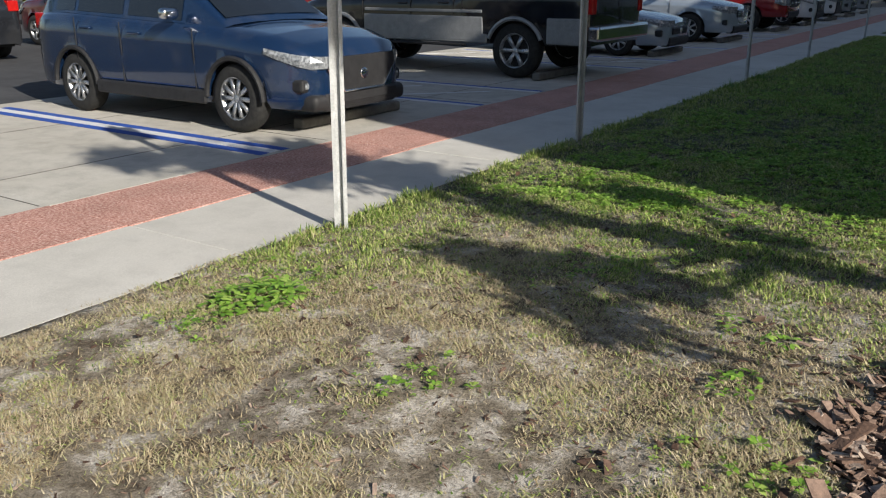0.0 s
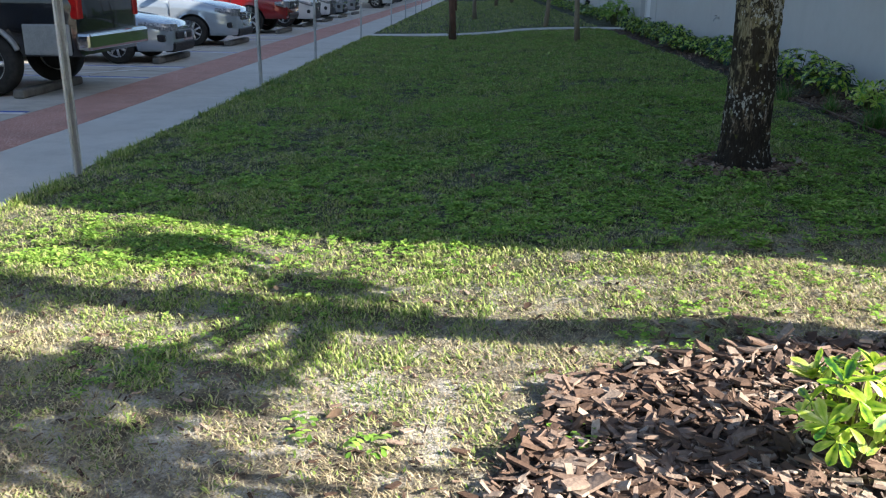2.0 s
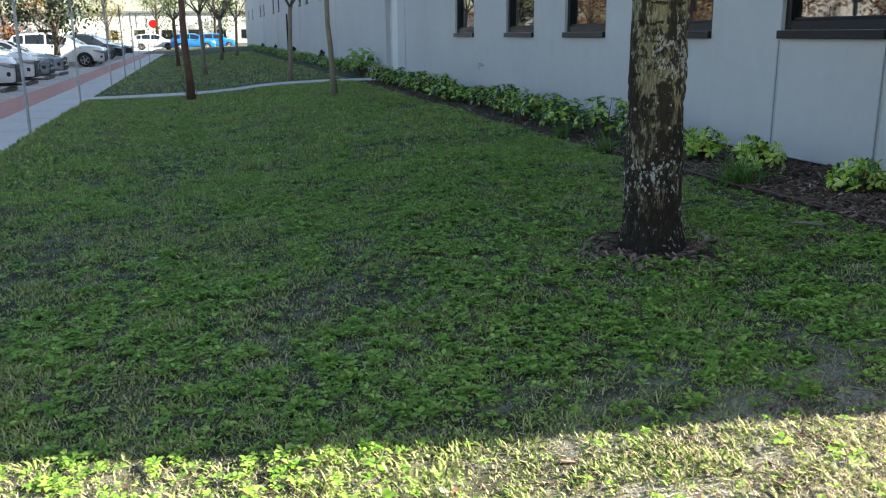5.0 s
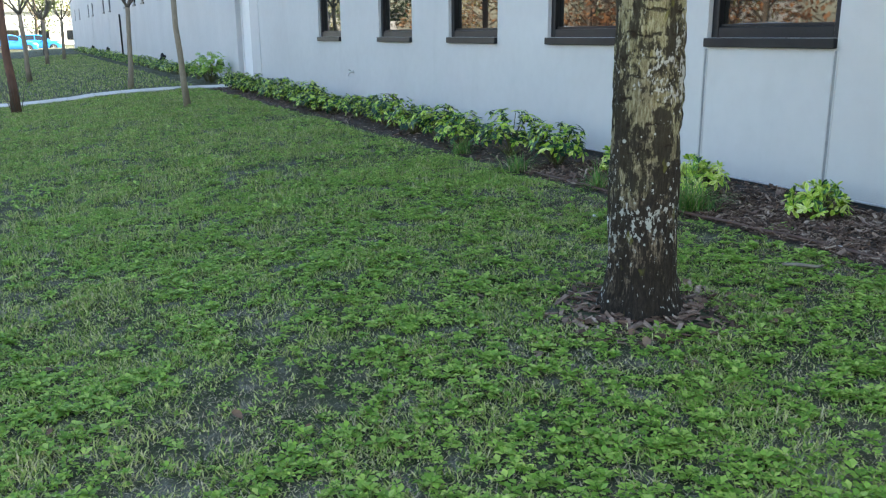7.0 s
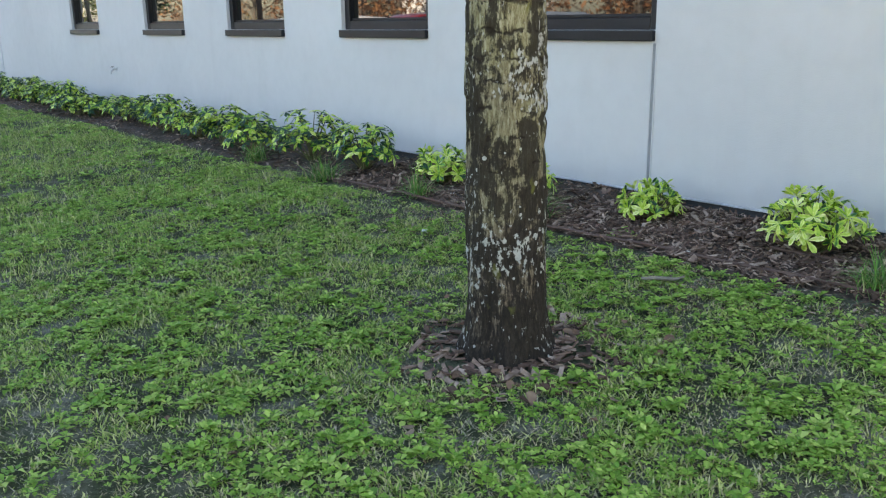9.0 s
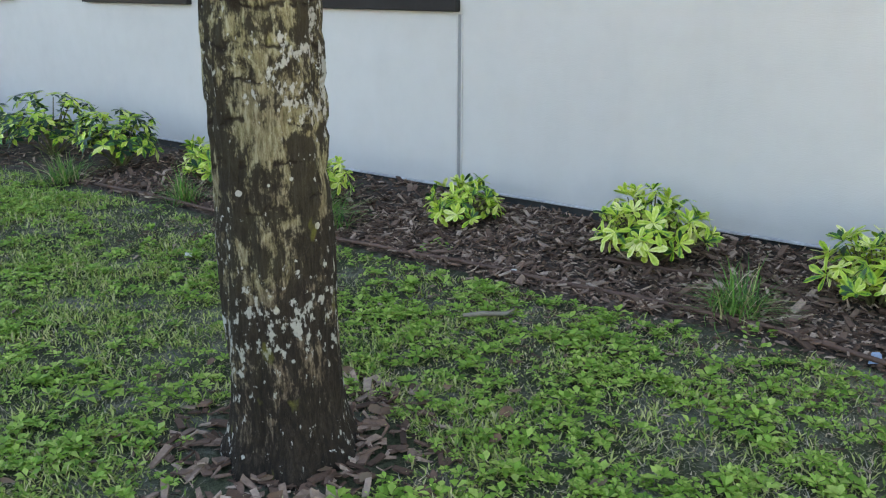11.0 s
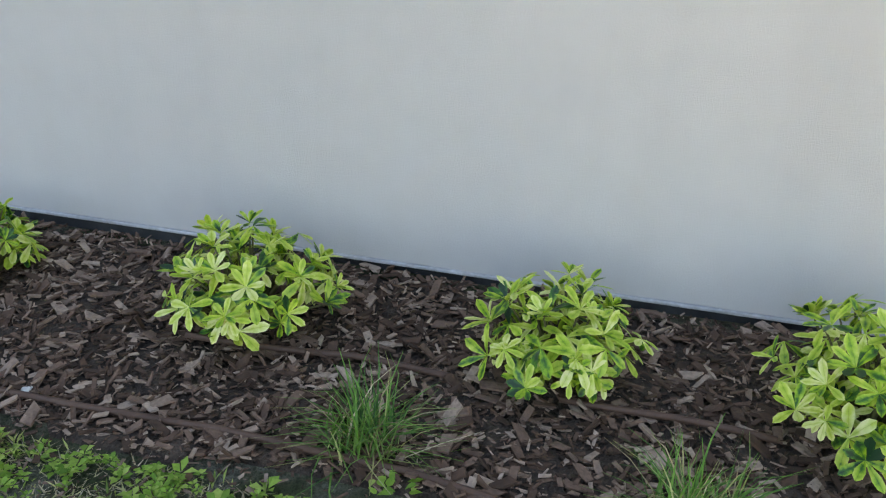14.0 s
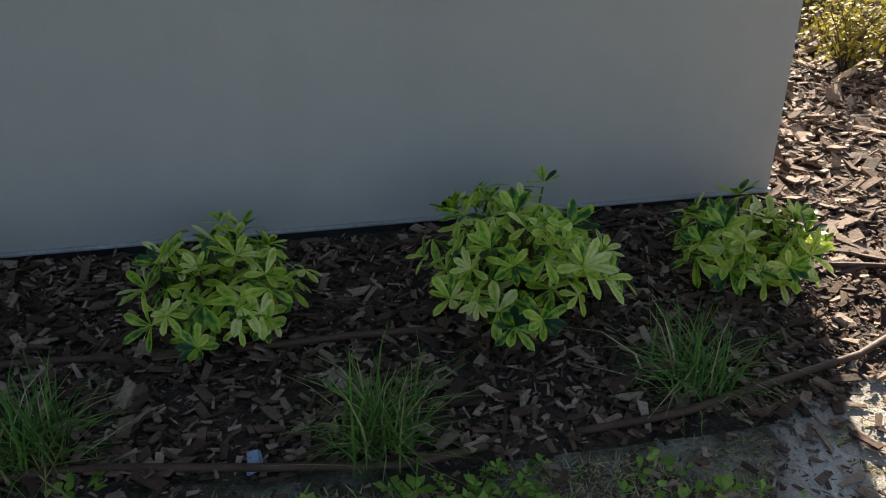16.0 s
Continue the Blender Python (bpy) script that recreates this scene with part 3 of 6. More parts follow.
# ---- shapes that are strewn about ----
def leaflet(length, width, droop, fold=0.25):
    """Points, faces and uv of one leaf that starts at the origin and runs along x."""
    v, f, uv = [], [], []
    rows = ((0.0, 0.08), (0.28, 0.52), (0.60, 0.96), (0.85, 0.86), (1.0, 0.10))
    for t, w in rows:
        z = -droop * length * t * t
        for s in (-1, 0, 1):
            v.append((t * length, s * w * width / 2, z - (0 if s else fold * width * 0.35 * w)))
            uv.append((0.5 + s * 0.5, t))
    for r in range(4):
        for s in range(2):
            a = r * 3 + s
            f.append((a, a + 1, a + 4, a + 3))
    return np.array(v), np.array(f), np.array(uv)


def plain_leaf(length, width, droop):
    """A folded leaf of two faces, for masses of small leaves."""
    v = np.array([(0, 0, 0), (length * 0.55, width / 2, -droop * length * 0.3), (length, 0, -droop * length), (length * 0.55, -width / 2, -droop * length * 0.3), (length * 0.5, 0, -droop * length * 0.3 - width * 0.12)])
    return v, np.array([(0, 4, 2, 1), (0, 3, 2, 4)]), np.array([(0.5, 0), (1, 0.55), (0.5, 1), (0, 0.55), (0.5, 0.5)])


def small_leaf(length, width, droop):
    """A leaf of one face with a bend, for weeds past counting."""
    v = np.array([(0, 0, 0), (length * 0.6, width / 2, 0.0), (length, 0, -droop * length), (length * 0.6, -width / 2, 0.0)])
    return v, np.array([(0, 3, 2, 1)]), np.array([(0.5, 0), (1, 0.6), (0.5, 1), (0, 0.6)])


def turn_z(v, a):
    c, s = math.cos(a), math.sin(a)
    return np.stack([v[:, 0] * c - v[:, 1] * s, v[:, 0] * s + v[:, 1] * c, v[:, 2]], -1)


def turn_y(v, a):
    c, s = math.cos(a), math.sin(a)
    return np.stack([v[:, 0] * c + v[:, 2] * s, v[:, 1], -v[:, 0] * s + v[:, 2] * c], -1)


def joined(shapes):
    vs, fs, us, k = [], [], [], 0
    for v, f, u in shapes:
        vs.append(v), fs.append(f + k), us.append(u)
        k += len(v)
    return np.concatenate(vs), np.concatenate(fs), np.concatenate(us)


def leaf_whorl(r, size, plain=False, rise=0.0):
    """Seven or eight leaflets spread like a hand, facing up."""
    n = int(r.integers(6, 9))
    out = []
    for k in range(n):
        if plain:
            v, f, u = plain_leaf(size * r.uniform(0.8, 1.1), size * 0.42, r.uniform(0.1, 0.4))
        else:
            v, f, u = leaflet(size * r.uniform(0.8, 1.1), size * 0.35 * r.uniform(0.85, 1.15), r.uniform(0.08, 0.35))
        v = turn_y(v, r.uniform(-0.40, 0.62) - rise)
        out.append((turn_z(v, 2 * math.pi * (k + r.uniform(-0.15, 0.15)) / n), f, u))
    return joined(out)


def scatter(shapes, where, size, yaw, pitch=None, pick=None):
    """Many small shapes as one big point and face array."""
    n = len(where)
    pick = rng.integers(0, len(shapes), n) if pick is None else pick
    pitch = np.zeros(n) if pitch is None else pitch
    vs, fs, us, k = [], [], [], 0
    for s, (v, f, u) in enumerate(shapes):
        i = np.nonzero(pick == s)[0]
        if not len(i):
            continue
        p = v[None] * size[i][:, None, None]
        c, d = np.cos(pitch[i])[:, None], np.sin(pitch[i])[:, None]
        x, z = p[..., 0] * c + p[..., 2] * d, -p[..., 0] * d + p[..., 2] * c
        c, d = np.cos(yaw[i])[:, None], np.sin(yaw[i])[:, None]
        q = np.stack([x * c - p[..., 1] * d, x * d + p[..., 1] * c, z], -1) + where[i][:, None]
        vs.append(q.reshape(-1, 3))
        fs.append((f[None] + (np.arange(len(i)) * len(v))[:, None, None] + k).reshape(-1, f.shape[1]))
        us.append(np.tile(u, (len(i), 1)))
        k += len(i) * len(v)
    return np.concatenate(vs), np.concatenate(fs), np.concatenate(us)


# ---- variegated shrubs along the wall ----
r0 = np.random.default_rng(3)
WHORLS = [leaf_whorl(r0, 0.078, rise=0.75 if k < 4 else -0.1) for k in range(9)]
WHORLS_FAR = [leaf_whorl(r0, 0.082, True) for _ in range(7)]
WHORL_MESHES = []
for w in WHORLS:
    me = sheet("leaf", *w)
    me.materials.append(M_LEAF)
    WHORL_MESHES.append(me)


def crown_points(r, n, wide, tall):
    """Places, turns and outward tilts of leaf whorls on stems that fan out from one foot."""
    out = []
    lobes = [(r.uniform(0, 6.283), r.uniform(0.0, 0.9), r.uniform(0.82, 1.14)) for _ in range(7)]
    for k in range(n):
        inner = r.random() < 0.3
        a = 2.39996 * k + r.uniform(-0.9, 0.9)
        th = 1.46 * math.sqrt((k + r.uniform(0, 1)) / n)
        reach = 1.0
        for la, lt, lr in lobes:
            near = math.cos(th) * math.cos(lt) + math.sin(th) * math.sin(lt) * math.cos(a - la)
            reach += (lr - 1.0) * max(0.0, (near - 0.75) * 3)
        reach *= (r.uniform(0.5, 0.75) if inner else r.uniform(0.78, 1.12))
        reach = min(reach, 1.1)
        rad = wide / 2 * math.sin(th) ** 0.8 * reach * 0.92
        z = tall * min(0.24 + 0.65 * math.cos(th) * reach, 0.86)
        out.append((rad * math.cos(a), rad * math.sin(a), z, a, th * r.uniform(0.3, 1.0)))
    return out


def shrub(x, y, wide, tall, n, seed, label):
    r = np.random.default_rng(seed)
    z = float(ground_z(x)) - 0.01
    s = thing("variegated_shrub", (x, y, z), label, "shrub", "shrubs along the wall")
    pts = crown_points(r, int(n * 1.8), wide, tall)
    bm = bmesh.new()
    for px_, py_, pz, a, tilt in pts:
        tube(bm, [(px_ * 0.08, py_ * 0.08, -0.02), (px_ * 0.45, py_ * 0.45, pz * 0.5), (px_ * 0.95, py_ * 0.95, pz - 0.01)], [0.007, 0.005, 0.003], 5)
    part("stem", bm, M_STEM, s)
    for px_, py_, pz, a, tilt in pts:
        o = new("leaf", WHORL_MESHES[int(r.integers(0, 6 if pz > tall * 0.62 else 9))])
        o.parent = s
        k = r.uniform(0.7, 1.18)
        o.matrix_basis = Matrix.LocRotScale((px_, py_, pz), Euler((0, tilt * r.uniform(0.7, 1.2), a)).to_matrix().to_quaternion() @ Euler((0, 0, r.uniform(0, 6.28))).to_quaternion(), (k, k, k))
    return s


NEAR_SHRUBS = [
    (3.72, 4.36, 0.46, 0.37, 40, "bushy yellow-green variegated shrub near the building corner"),
    (3.72, 5.10, 0.60, 0.44, 58, "large yellow-green variegated shrub in bark mulch"),
    (3.76, 5.98, 0.52, 0.38, 46, "yellow-green variegated shrub in bark mulch by the wall"),
    (3.78, 7.00, 0.58, 0.40, 48, "yellow-green variegated shrub in bark mulch by the wall"),
    (3.82, 8.08, 0.44, 0.27, 28, "small cream-edged variegated shrub in bark mulch"),
    (3.66, 9.08, 0.44, 0.38, 30, "upright variegated shrub with one tall lime shoot"),
    (3.72, 10.05, 0.55, 0.32, 32, "small cream-edged variegated shrub in bark mulch"),
]
for i, (x, y, w, h, n, label) in enumerate(NEAR_SHRUBS):
    shrub(x, y, w, h, n, 20 + i, label)
shrub(0.74, 3.20, 0.32, 0.35, 24, 61, "bright yellow-green variegated shrub in sunlit bark mulch")


def hedge_shrub(x, y, wide, tall, n, seed, material=None, label="leafy yellow-green variegated shrub in a hedge row"):
    r = np.random.default_rng(seed)
    z = float(ground_z(x)) - 0.01
    s = thing("variegated_shrub", (x, y, z), label, "shrub", "shrubs along the wall")
    n = int(n * 1.2)
    pts = crown_points(r, n, wide, tall)
    where = np.array([p[:3] for p in pts])
    geo = scatter(WHORLS_FAR, where, r.uniform(0.8, 1.25, n), np.array([p[3] for p in pts]), np.array([p[4] for p in pts]) * 0.8)
    part("foliage", sheet("foliage", *geo), material or M_LEAF_FAR, s)
    bm = bmesh.new()
    for p in pts[::4]:
        tube(bm, [(0, 0, -0.02), (p[0] * 0.4, p[1] * 0.4, p[2] * 0.5), (p[0] * 0.9, p[1] * 0.9, p[2] - 0.02)], [0.008, 0.006, 0.003], 4)
    part("stem", bm, M_STEM, s)


r1 = np.random.default_rng(9)
y = 11.0
k = 0
while y < 25.0:
    hedge_shrub(3.56 + r1.uniform(-0.12, 0.08), y, r1.uniform(0.56, 0.80), r1.uniform(0.34, 0.58), 60, 100 + k)
    y += r1.uniform(0.62, 0.86)
    k += 1
y = 28.6
hedge_shrub(3.7, 27.9, 1.1, 0.95, 110, 180, M_WEED, "dark green leafy shrub beside the door")
while y < 80:
    hedge_shrub(3.7 + r1.uniform(-0.1, 0.1), y, r1.uniform(0.8, 1.2), r1.uniform(0.4, 0.6), 40, 200 + k)
    y += r1.uniform(1.0, 1.6)
    k += 1


# ---- grass tufts at the bed's edge ----
def tuft(x, y, wide, tall, n, seed, label):
    r = np.random.default_rng(seed)
    s = thing("grass_tuft", (x, y, float(ground_z(x)) - 0.005), label, "ornamental grass", "grass tufts along the bed")
    vs, fs, us = [], [], []
    for k in range(int(n * 1.4)):
        a, lean, ln, w = r.uniform(0, 6.283), r.uniform(0.15, 1.15), tall * float(np.clip(r.lognormal(-0.35, 0.42), 0.25, 1.35)), r.uniform(0.0028, 0.006)
        b0, bend = r.normal(0, wide * 0.15, 2), r.normal(0, 0.5)
        base = len(vs)
        for t in (0, 0.35, 0.7, 1.0):
            rad = wide * 0.8 * lean * t ** 1.5
            h = ln * (t - 0.55 * lean * t * t)
            ww = w * (1 - t * 0.85)
            cx, cy = b0[0] + rad * math.cos(a + bend * t), b0[1] + rad * math.sin(a + bend * t)
            vs += [(cx - ww * math.sin(a), cy + ww * math.cos(a), h), (cx + ww * math.sin(a), cy - ww * math.cos(a), h)]
            us += [(0, t), (1, t)]
        fs += [(base + q, base + q + 1, base + q + 3, base + q + 2) for q in (0, 2, 4)]
    vs, us = 0.86 * np.array(vs).reshape(-1, 8, 3), np.array(us).reshape(-1, 8, 2)
    dry = np.arange(len(vs)) % 9 == 0
    for name, pick, material in (("foliage", ~dry, M_TUFT), ("dry_foliage", dry, M_STRAW)):
        m = int(pick.sum())
        part(name, sheet(name, vs[pick].reshape(-1, 3), np.array(fs[:3 * m]), us[pick].reshape(-1, 2)), material, s)


tuft(3.24, 8.72, 0.52, 0.38, 280, 1, "tall dark green grass tuft at the mulch edge")
tuft(3.27, 6.42, 0.36, 0.30, 170, 2, "green grass tuft with dry blades at the mulch edge")
tuft(3.20, 5.58, 0.36, 0.30, 170, 3, "green grass tuft with dry blades at the mulch edge")
tuft(3.26, 4.72, 0.36, 0.27, 150, 4, "green and straw-coloured grass tuft near the corner")
tuft(3.20, 9.75, 0.34, 0.26, 130, 5, "green grass tuft at the mulch edge")
tuft(3.10, 10.9, 0.4, 0.28, 130, 6, "green grass tuft at the mulch edge")
tuft(3.20, 12.2, 0.4, 0.28, 120, 7, "green grass tuft at the mulch edge")
tuft(-3.45, 12.3, 0.3, 0.16, 90, 8, "weedy grass clump at the pavement's edge")
tuft(-3.42, 13.75, 0.34, 0.22, 90, 9, "weedy grass clump round a sign post")


# ---- palm trunk on the lawn ----
def palm_trunk(x, y, r_foot, r_up, tall, lean, seed):
    rows, n = int(tall / 0.028), 72
    h = np.linspace(-0.06, tall, rows)
    a = np.linspace(0, 2 * math.pi, n, endpoint=False)
    H, A = np.meshgrid(h, a, indexing="ij")
    flare = 0.055 * np.exp(-np.maximum(H, 0) / 0.10)
    R = r_up + (r_foot - r_up) * np.exp(-np.maximum(H, 0) / 0.75) + flare * (0.7 + 0.3 * np.sin(A * 7 + seed))
    scar = np.zeros_like(R)
    for i in range(rows):
        for j in range(n):
            p = Vector((math.cos(a[j]) * 2.2, math.sin(a[j]) * 2.2, h[i] * 4 + seed))
            ring = (h[i] * 8.2 + 0.9 * noise.noise(Vector((math.cos(a[j]), math.sin(a[j]), h[i] * 1.3)))) % 1.0
            scar[i, j] = 0.012 * noise.noise(p) + 0.011 * noise.noise(Vector((p.x * 7, p.y * 7, h[i] * 2.2))) - (0.007 if ring < 0.16 and h[i] > 0.75 else 0) + 0.004 * noise.noise(p * 9)
    R = R + scar
    V = np.stack([R * np.cos(A) + lean[0] * np.maximum(H, 0), R * np.sin(A) + lean[1] * np.maximum(H, 0), H], -1).reshape(-1, 3)
    i = np.arange(rows * n).reshape(rows, n)
    j = np.roll(i, -1, 1)
    F = np.stack([i[:-1], j[:-1], j[1:], i[1:]], -1).reshape(-1, 4)
    return sheet("trunk", V, F)


def frond(r, length):
    """One arching fan of narrow leaflets on a stalk."""
    out = []
    for k in range(26):
        a = -1.5 + 3.0 * k / 25
        ln = length * 0.62 * (0.75 + 0.25 * math.cos(a))
        v, f, u = leaflet(ln, 0.05 * length, 0.55 * r.uniform(0.7, 1.3), 0.1)
        v = turn_z(v, a)
        v[:, 0] += length * 0.45
        out.append((v, f, u))
    v, f, u = leaflet(length * 0.5, 0.05, 0.0, 0.0)
    out.append((v, f, u))
    v, f, u = joined(out)
    v[:, 2] += 0.35 * v[:, 0] - 0.28 * v[:, 0] ** 2 / length
    return v, f, u


def palm(x, y, r_foot, r_up, tall, lean, seed, label, fronds=26, length=1.7):
    z = float(ground_z(x)) - 0.01
    s = thing("palm_tree", (x, y, z), label, "palm tree", "palms")
    part("trunk", palm_trunk(x, y, r_foot, r_up, tall, lean, seed), M_PALM, s, smooth=True)
    r = np.random.default_rng(seed)
    top = np.array([lean[0] * tall, lean[1] * tall, tall - 0.05])
    for k in range(fronds):
        v, f, u = frond(r, length * r.uniform(0.8, 1.15))
        v = turn_z(turn_y(v, r.uniform(-1.0, 0.7)), 2 * math.pi * k / fronds * 5.0 + r.uniform(-0.2, 0.2)) + top
        part("frond", sheet("frond", v, f, u), M_FROND, s)


palm(1.60, 7.24, 0.165, 0.150, 6.2, (-0.012, 0.004), 5, "palm trunk with cracked dark bark and white lichen")


# ---- leafy tree in the sun that throws its shade over the lawn and the pavement ----
def shade_tree(x, y):
    r = np.random.default_rng(8)
    t = thing("tree", (x, y, float(ground_z(x)) - 0.02), "small forked leafy tree in the sunlit mulch bed", "tree")
    trunk = [(0, 0, -0.05), (0.02, -0.05, 0.75), (0, -0.19, 1.75), (0, -0.43, 2.7), (0.02, -0.39, 3.5)]
    part("trunk", tube(bmesh.new(), trunk, [0.16, 0.14, 0.125, 0.10, 0.05], 12), M_BARK, t, smooth=True)
    # height of the fork, head of each limb, spread of its leaves
    heads = [(2.6, (0.0, -0.28, 3.45), 0.36), (2.6, (-0.1, -0.90, 3.95), 0.34), (3.1, (-0.1, -1.86, 4.75), 0.25), (1.75, (-0.2, -1.40, 2.0), 0.24),
             (1.9, (-0.3, -1.20, 2.36), 0.17), (1.8, (-0.1, -0.90, 2.04), 0.19), (1.9, (-0.3, -1.04, 2.14), 0.17), (1.7, (-0.16, 0.60, 2.34), 0.19),
             (2.0, (0.0, -0.36, 2.72), 0.2), (1.5, (0.05, 0.22, 1.9), 0.12), (1.5, (0.0, -0.18, 2.1), 0.14), (2.8, (0.2, -0.55, 4.3), 0.3), (3.0, (0.0, -1.3, 4.5), 0.3)]
    where = []
    for h, head, wide in heads:
        head = (head[0], head[1] - 0.035 * head[2], head[2])
        k = np.interp(h, [p[2] for p in trunk], [p[1] for p in trunk])
        a, e = Vector((0, float(k), h)), Vector(head)
        m = a.lerp(e, 0.5) + Vector((0.03, 0.02, -0.10))
        part("limb", tube(bmesh.new(), [a, m, e], [0.035, 0.022, 0.008], 7), M_BARK, t, smooth=True)
        n = int((2300 if head[2] > 3 else 1100) * wide)
        where.append(np.array(head) + r.normal(0, 0.5, (n, 3)) * wide)
    where = np.concatenate(where)
    shapes = [(turn_y(v, q), f, u) for q in (-0.8, 0.0, 0.8) for v, f, u in [leaflet(0.17, 0.055, 0.3)]]
    n = len(where)
    part("crown", sheet("crown", *scatter(shapes, where, r.uniform(0.7, 1.2, n), r.uniform(0, 6.283, n))), M_FROND, t)


shade_tree(2.6, 3.6)


# ---- bare street trees on the lawn ----
def bare_tree(x, y, seed, trunk_h, r_trunk, material, label, top=4.6, shoots=0):
    r = random.Random(seed)
    s = thing("crape_myrtle", (x, y, float(ground_z(x)) - 0.03), label, "tree", "bare trees on the lawn")
    lean = Vector((r.uniform(-0.06, 0.06), r.uniform(-0.06, 0.06), 1))
    pts = [lean * (trunk_h * t) + Vector((r.uniform(-0.02, 0.02), r.uniform(-0.02, 0.02), 0)) for t in (0, 0.25, 0.5, 0.75, 1)]
    trunk = part("trunk", tube(bmesh.new(), pts, [r_trunk * f for f in (1.25, 1.0, 0.92, 0.86, 0.85)], 10), material, s, smooth=True)
    bm = bmesh.new()

    def grow(p, d, rad, length, depth):
        q, line_pts, rs = p.copy(), [p.copy()], [rad]
        for k in range(4):
            d = (d + Vector((r.uniform(-0.14, 0.14), r.uniform(-0.14, 0.14), r.uniform(0.0, 0.16)))).normalized()
            q = q + d * length / 4
            line_pts.append(q.copy())
            rs.append(rad * (1 - 0.12 * (k + 1)))
        tube(bm, line_pts, rs, 5 if depth < 2 else 3, cap=False)
        if depth < 4:
            for k in range(3 if depth < 3 else 2):
                e = (d + Vector((r.uniform(-0.75, 0.75), r.uniform(-0.75, 0.75), r.uniform(-0.1, 0.45)))).normalized()
                grow(line_pts[-1 - (k > 1)], e, rs[-1] * 0.7, length * r.uniform(0.62, 0.85), depth + 1)

    for k in range(5):
        a = 2 * math.pi * (k + r.uniform(-0.3, 0.3)) / 5
        grow(pts[-1], Vector((math.cos(a) * 0.75, math.sin(a) * 0.75, 0.8)).normalized(), r_trunk * 0.5, (top - trunk_h) * 0.42, 0)
    part("crown", bm, M_TWIG, s)
    for k in range(shoots):
        a, h = r.uniform(0, 6.283), r.uniform(0.45, 1.1)
        q = Vector((math.cos(a), math.sin(a), 0))
        part("shoot", tube(bmesh.new(), [q * 0.08, q * 0.17 + Vector((0, 0, h * 0.5)), q * r.uniform(0.2, 0.42) + Vector((0, 0, h))], [0.007, 0.005, 0.002], 4), M_TWIG, s)
    return s


bare_tree(1.78, 20.6, 1, 1.95, 0.060, M_CRAPE, "slender bare tree with smooth tan trunk on the lawn")
bare_tree(1.55, 27.2, 2, 2.0, 0.065, M_CRAPE, "slender bare tree with smooth tan trunk on the lawn")
bare_tree(-1.10, 23.7, 3, 2.3, 0.085, M_REDBARK, "leaning bare tree with red-brown trunk and shoots beside the path", shoots=16)
bare_tree(-0.65, 36.0, 4, 2.2, 0.08, M_CRAPE, "slender bare tree farther along the lawn")
bare_tree(0.4, 52.0, 5, 2.2, 0.09, M_CRAPE, "slender bare tree farther along the lawn")
bare_tree(1.5, 58.0, 6, 2.2, 0.09, M_CRAPE, "slender bare tree farther along the lawn")
bare_tree(-1.8, 47.0, 7, 2.2, 0.09, M_REDBARK, "slender bare tree farther along the lawn")
bare_tree(1.0, 72.0, 9, 2.4, 0.16, M_BARK, "stout bare tree near the end of the lawn")


# ---- vehicles ----
def car_paint(name, col, flake=0.5):
    m, nt, b = blank(name, 0.20, flake, 0.5)
    n = noise_of(nt, 900.0, 1)
    dust = noise_of(nt, 3.0, 4)
    c = mix(nt, 1.0, col, ramp(nt, n, [(0.3, 0.85), (0.7, 1.0)]), "MULTIPLY")
    c = mix(nt, ramp(nt, dust, [(0.5, 0.0), (0.8, 0.10)]), c, (0.3, 0.28, 0.24))
    nt.links.new(c, b.inputs["Base Color"])
    b.inputs["Coat Weight"].default_value, b.inputs["Coat Roughness"].default_value = 1.0, 0.04
    return m


M_TYRE = surf("tyre_rubber", [(0.012, 0.012, 0.012), (0.03, 0.03, 0.029)], 20, 120, 0.85)
M_RIM = surf("alloy", [(0.45, 0.46, 0.47), (0.58, 0.59, 0.6)], 10, 80, 0.3, 0.85, 0.05, spread=0.1)
M_HUBDARK = surf("brake_shadow", [(0.015, 0.015, 0.016), (0.03, 0.03, 0.03)], 10, 80, 0.7)
M_TRIM = surf("black_plastic", [(0.015, 0.015, 0.016), (0.028, 0.028, 0.03)], 12, 150, 0.6)
M_CARGLASS, nt, b = blank("tinted_car_glass", 0.03, 0, 0.6)
b.inputs["Base Color"].default_value = (0.010, 0.012, 0.014, 1)
b.inputs["Coat Weight"].default_value = 0.6
M_LAMP, nt, b = blank("headlamp_lens", 0.08, 0.2, 0.6)
nt.links.new(ramp(nt, noise_of(nt, 30.0, 2), [(0.35, (0.10, 0.11, 0.12)), (0.65, (0.36, 0.38, 0.40))]), b.inputs["Base Color"])
M_TAIL = surf("red_lens", [(0.35, 0.008, 0.008), (0.5, 0.015, 0.012)], 20, 100, 0.12, 0, 0)
M_CHROME = surf("chrome", [(0.6, 0.61, 0.62), (0.7, 0.71, 0.72)], 5, 80, 0.12, 1.0, 0, spread=0.05)
M_PLATE = surf("licence_plate", [(0.5, 0.52, 0.5), (0.65, 0.67, 0.65)], 20, 100, 0.5)

WHEELS = {}


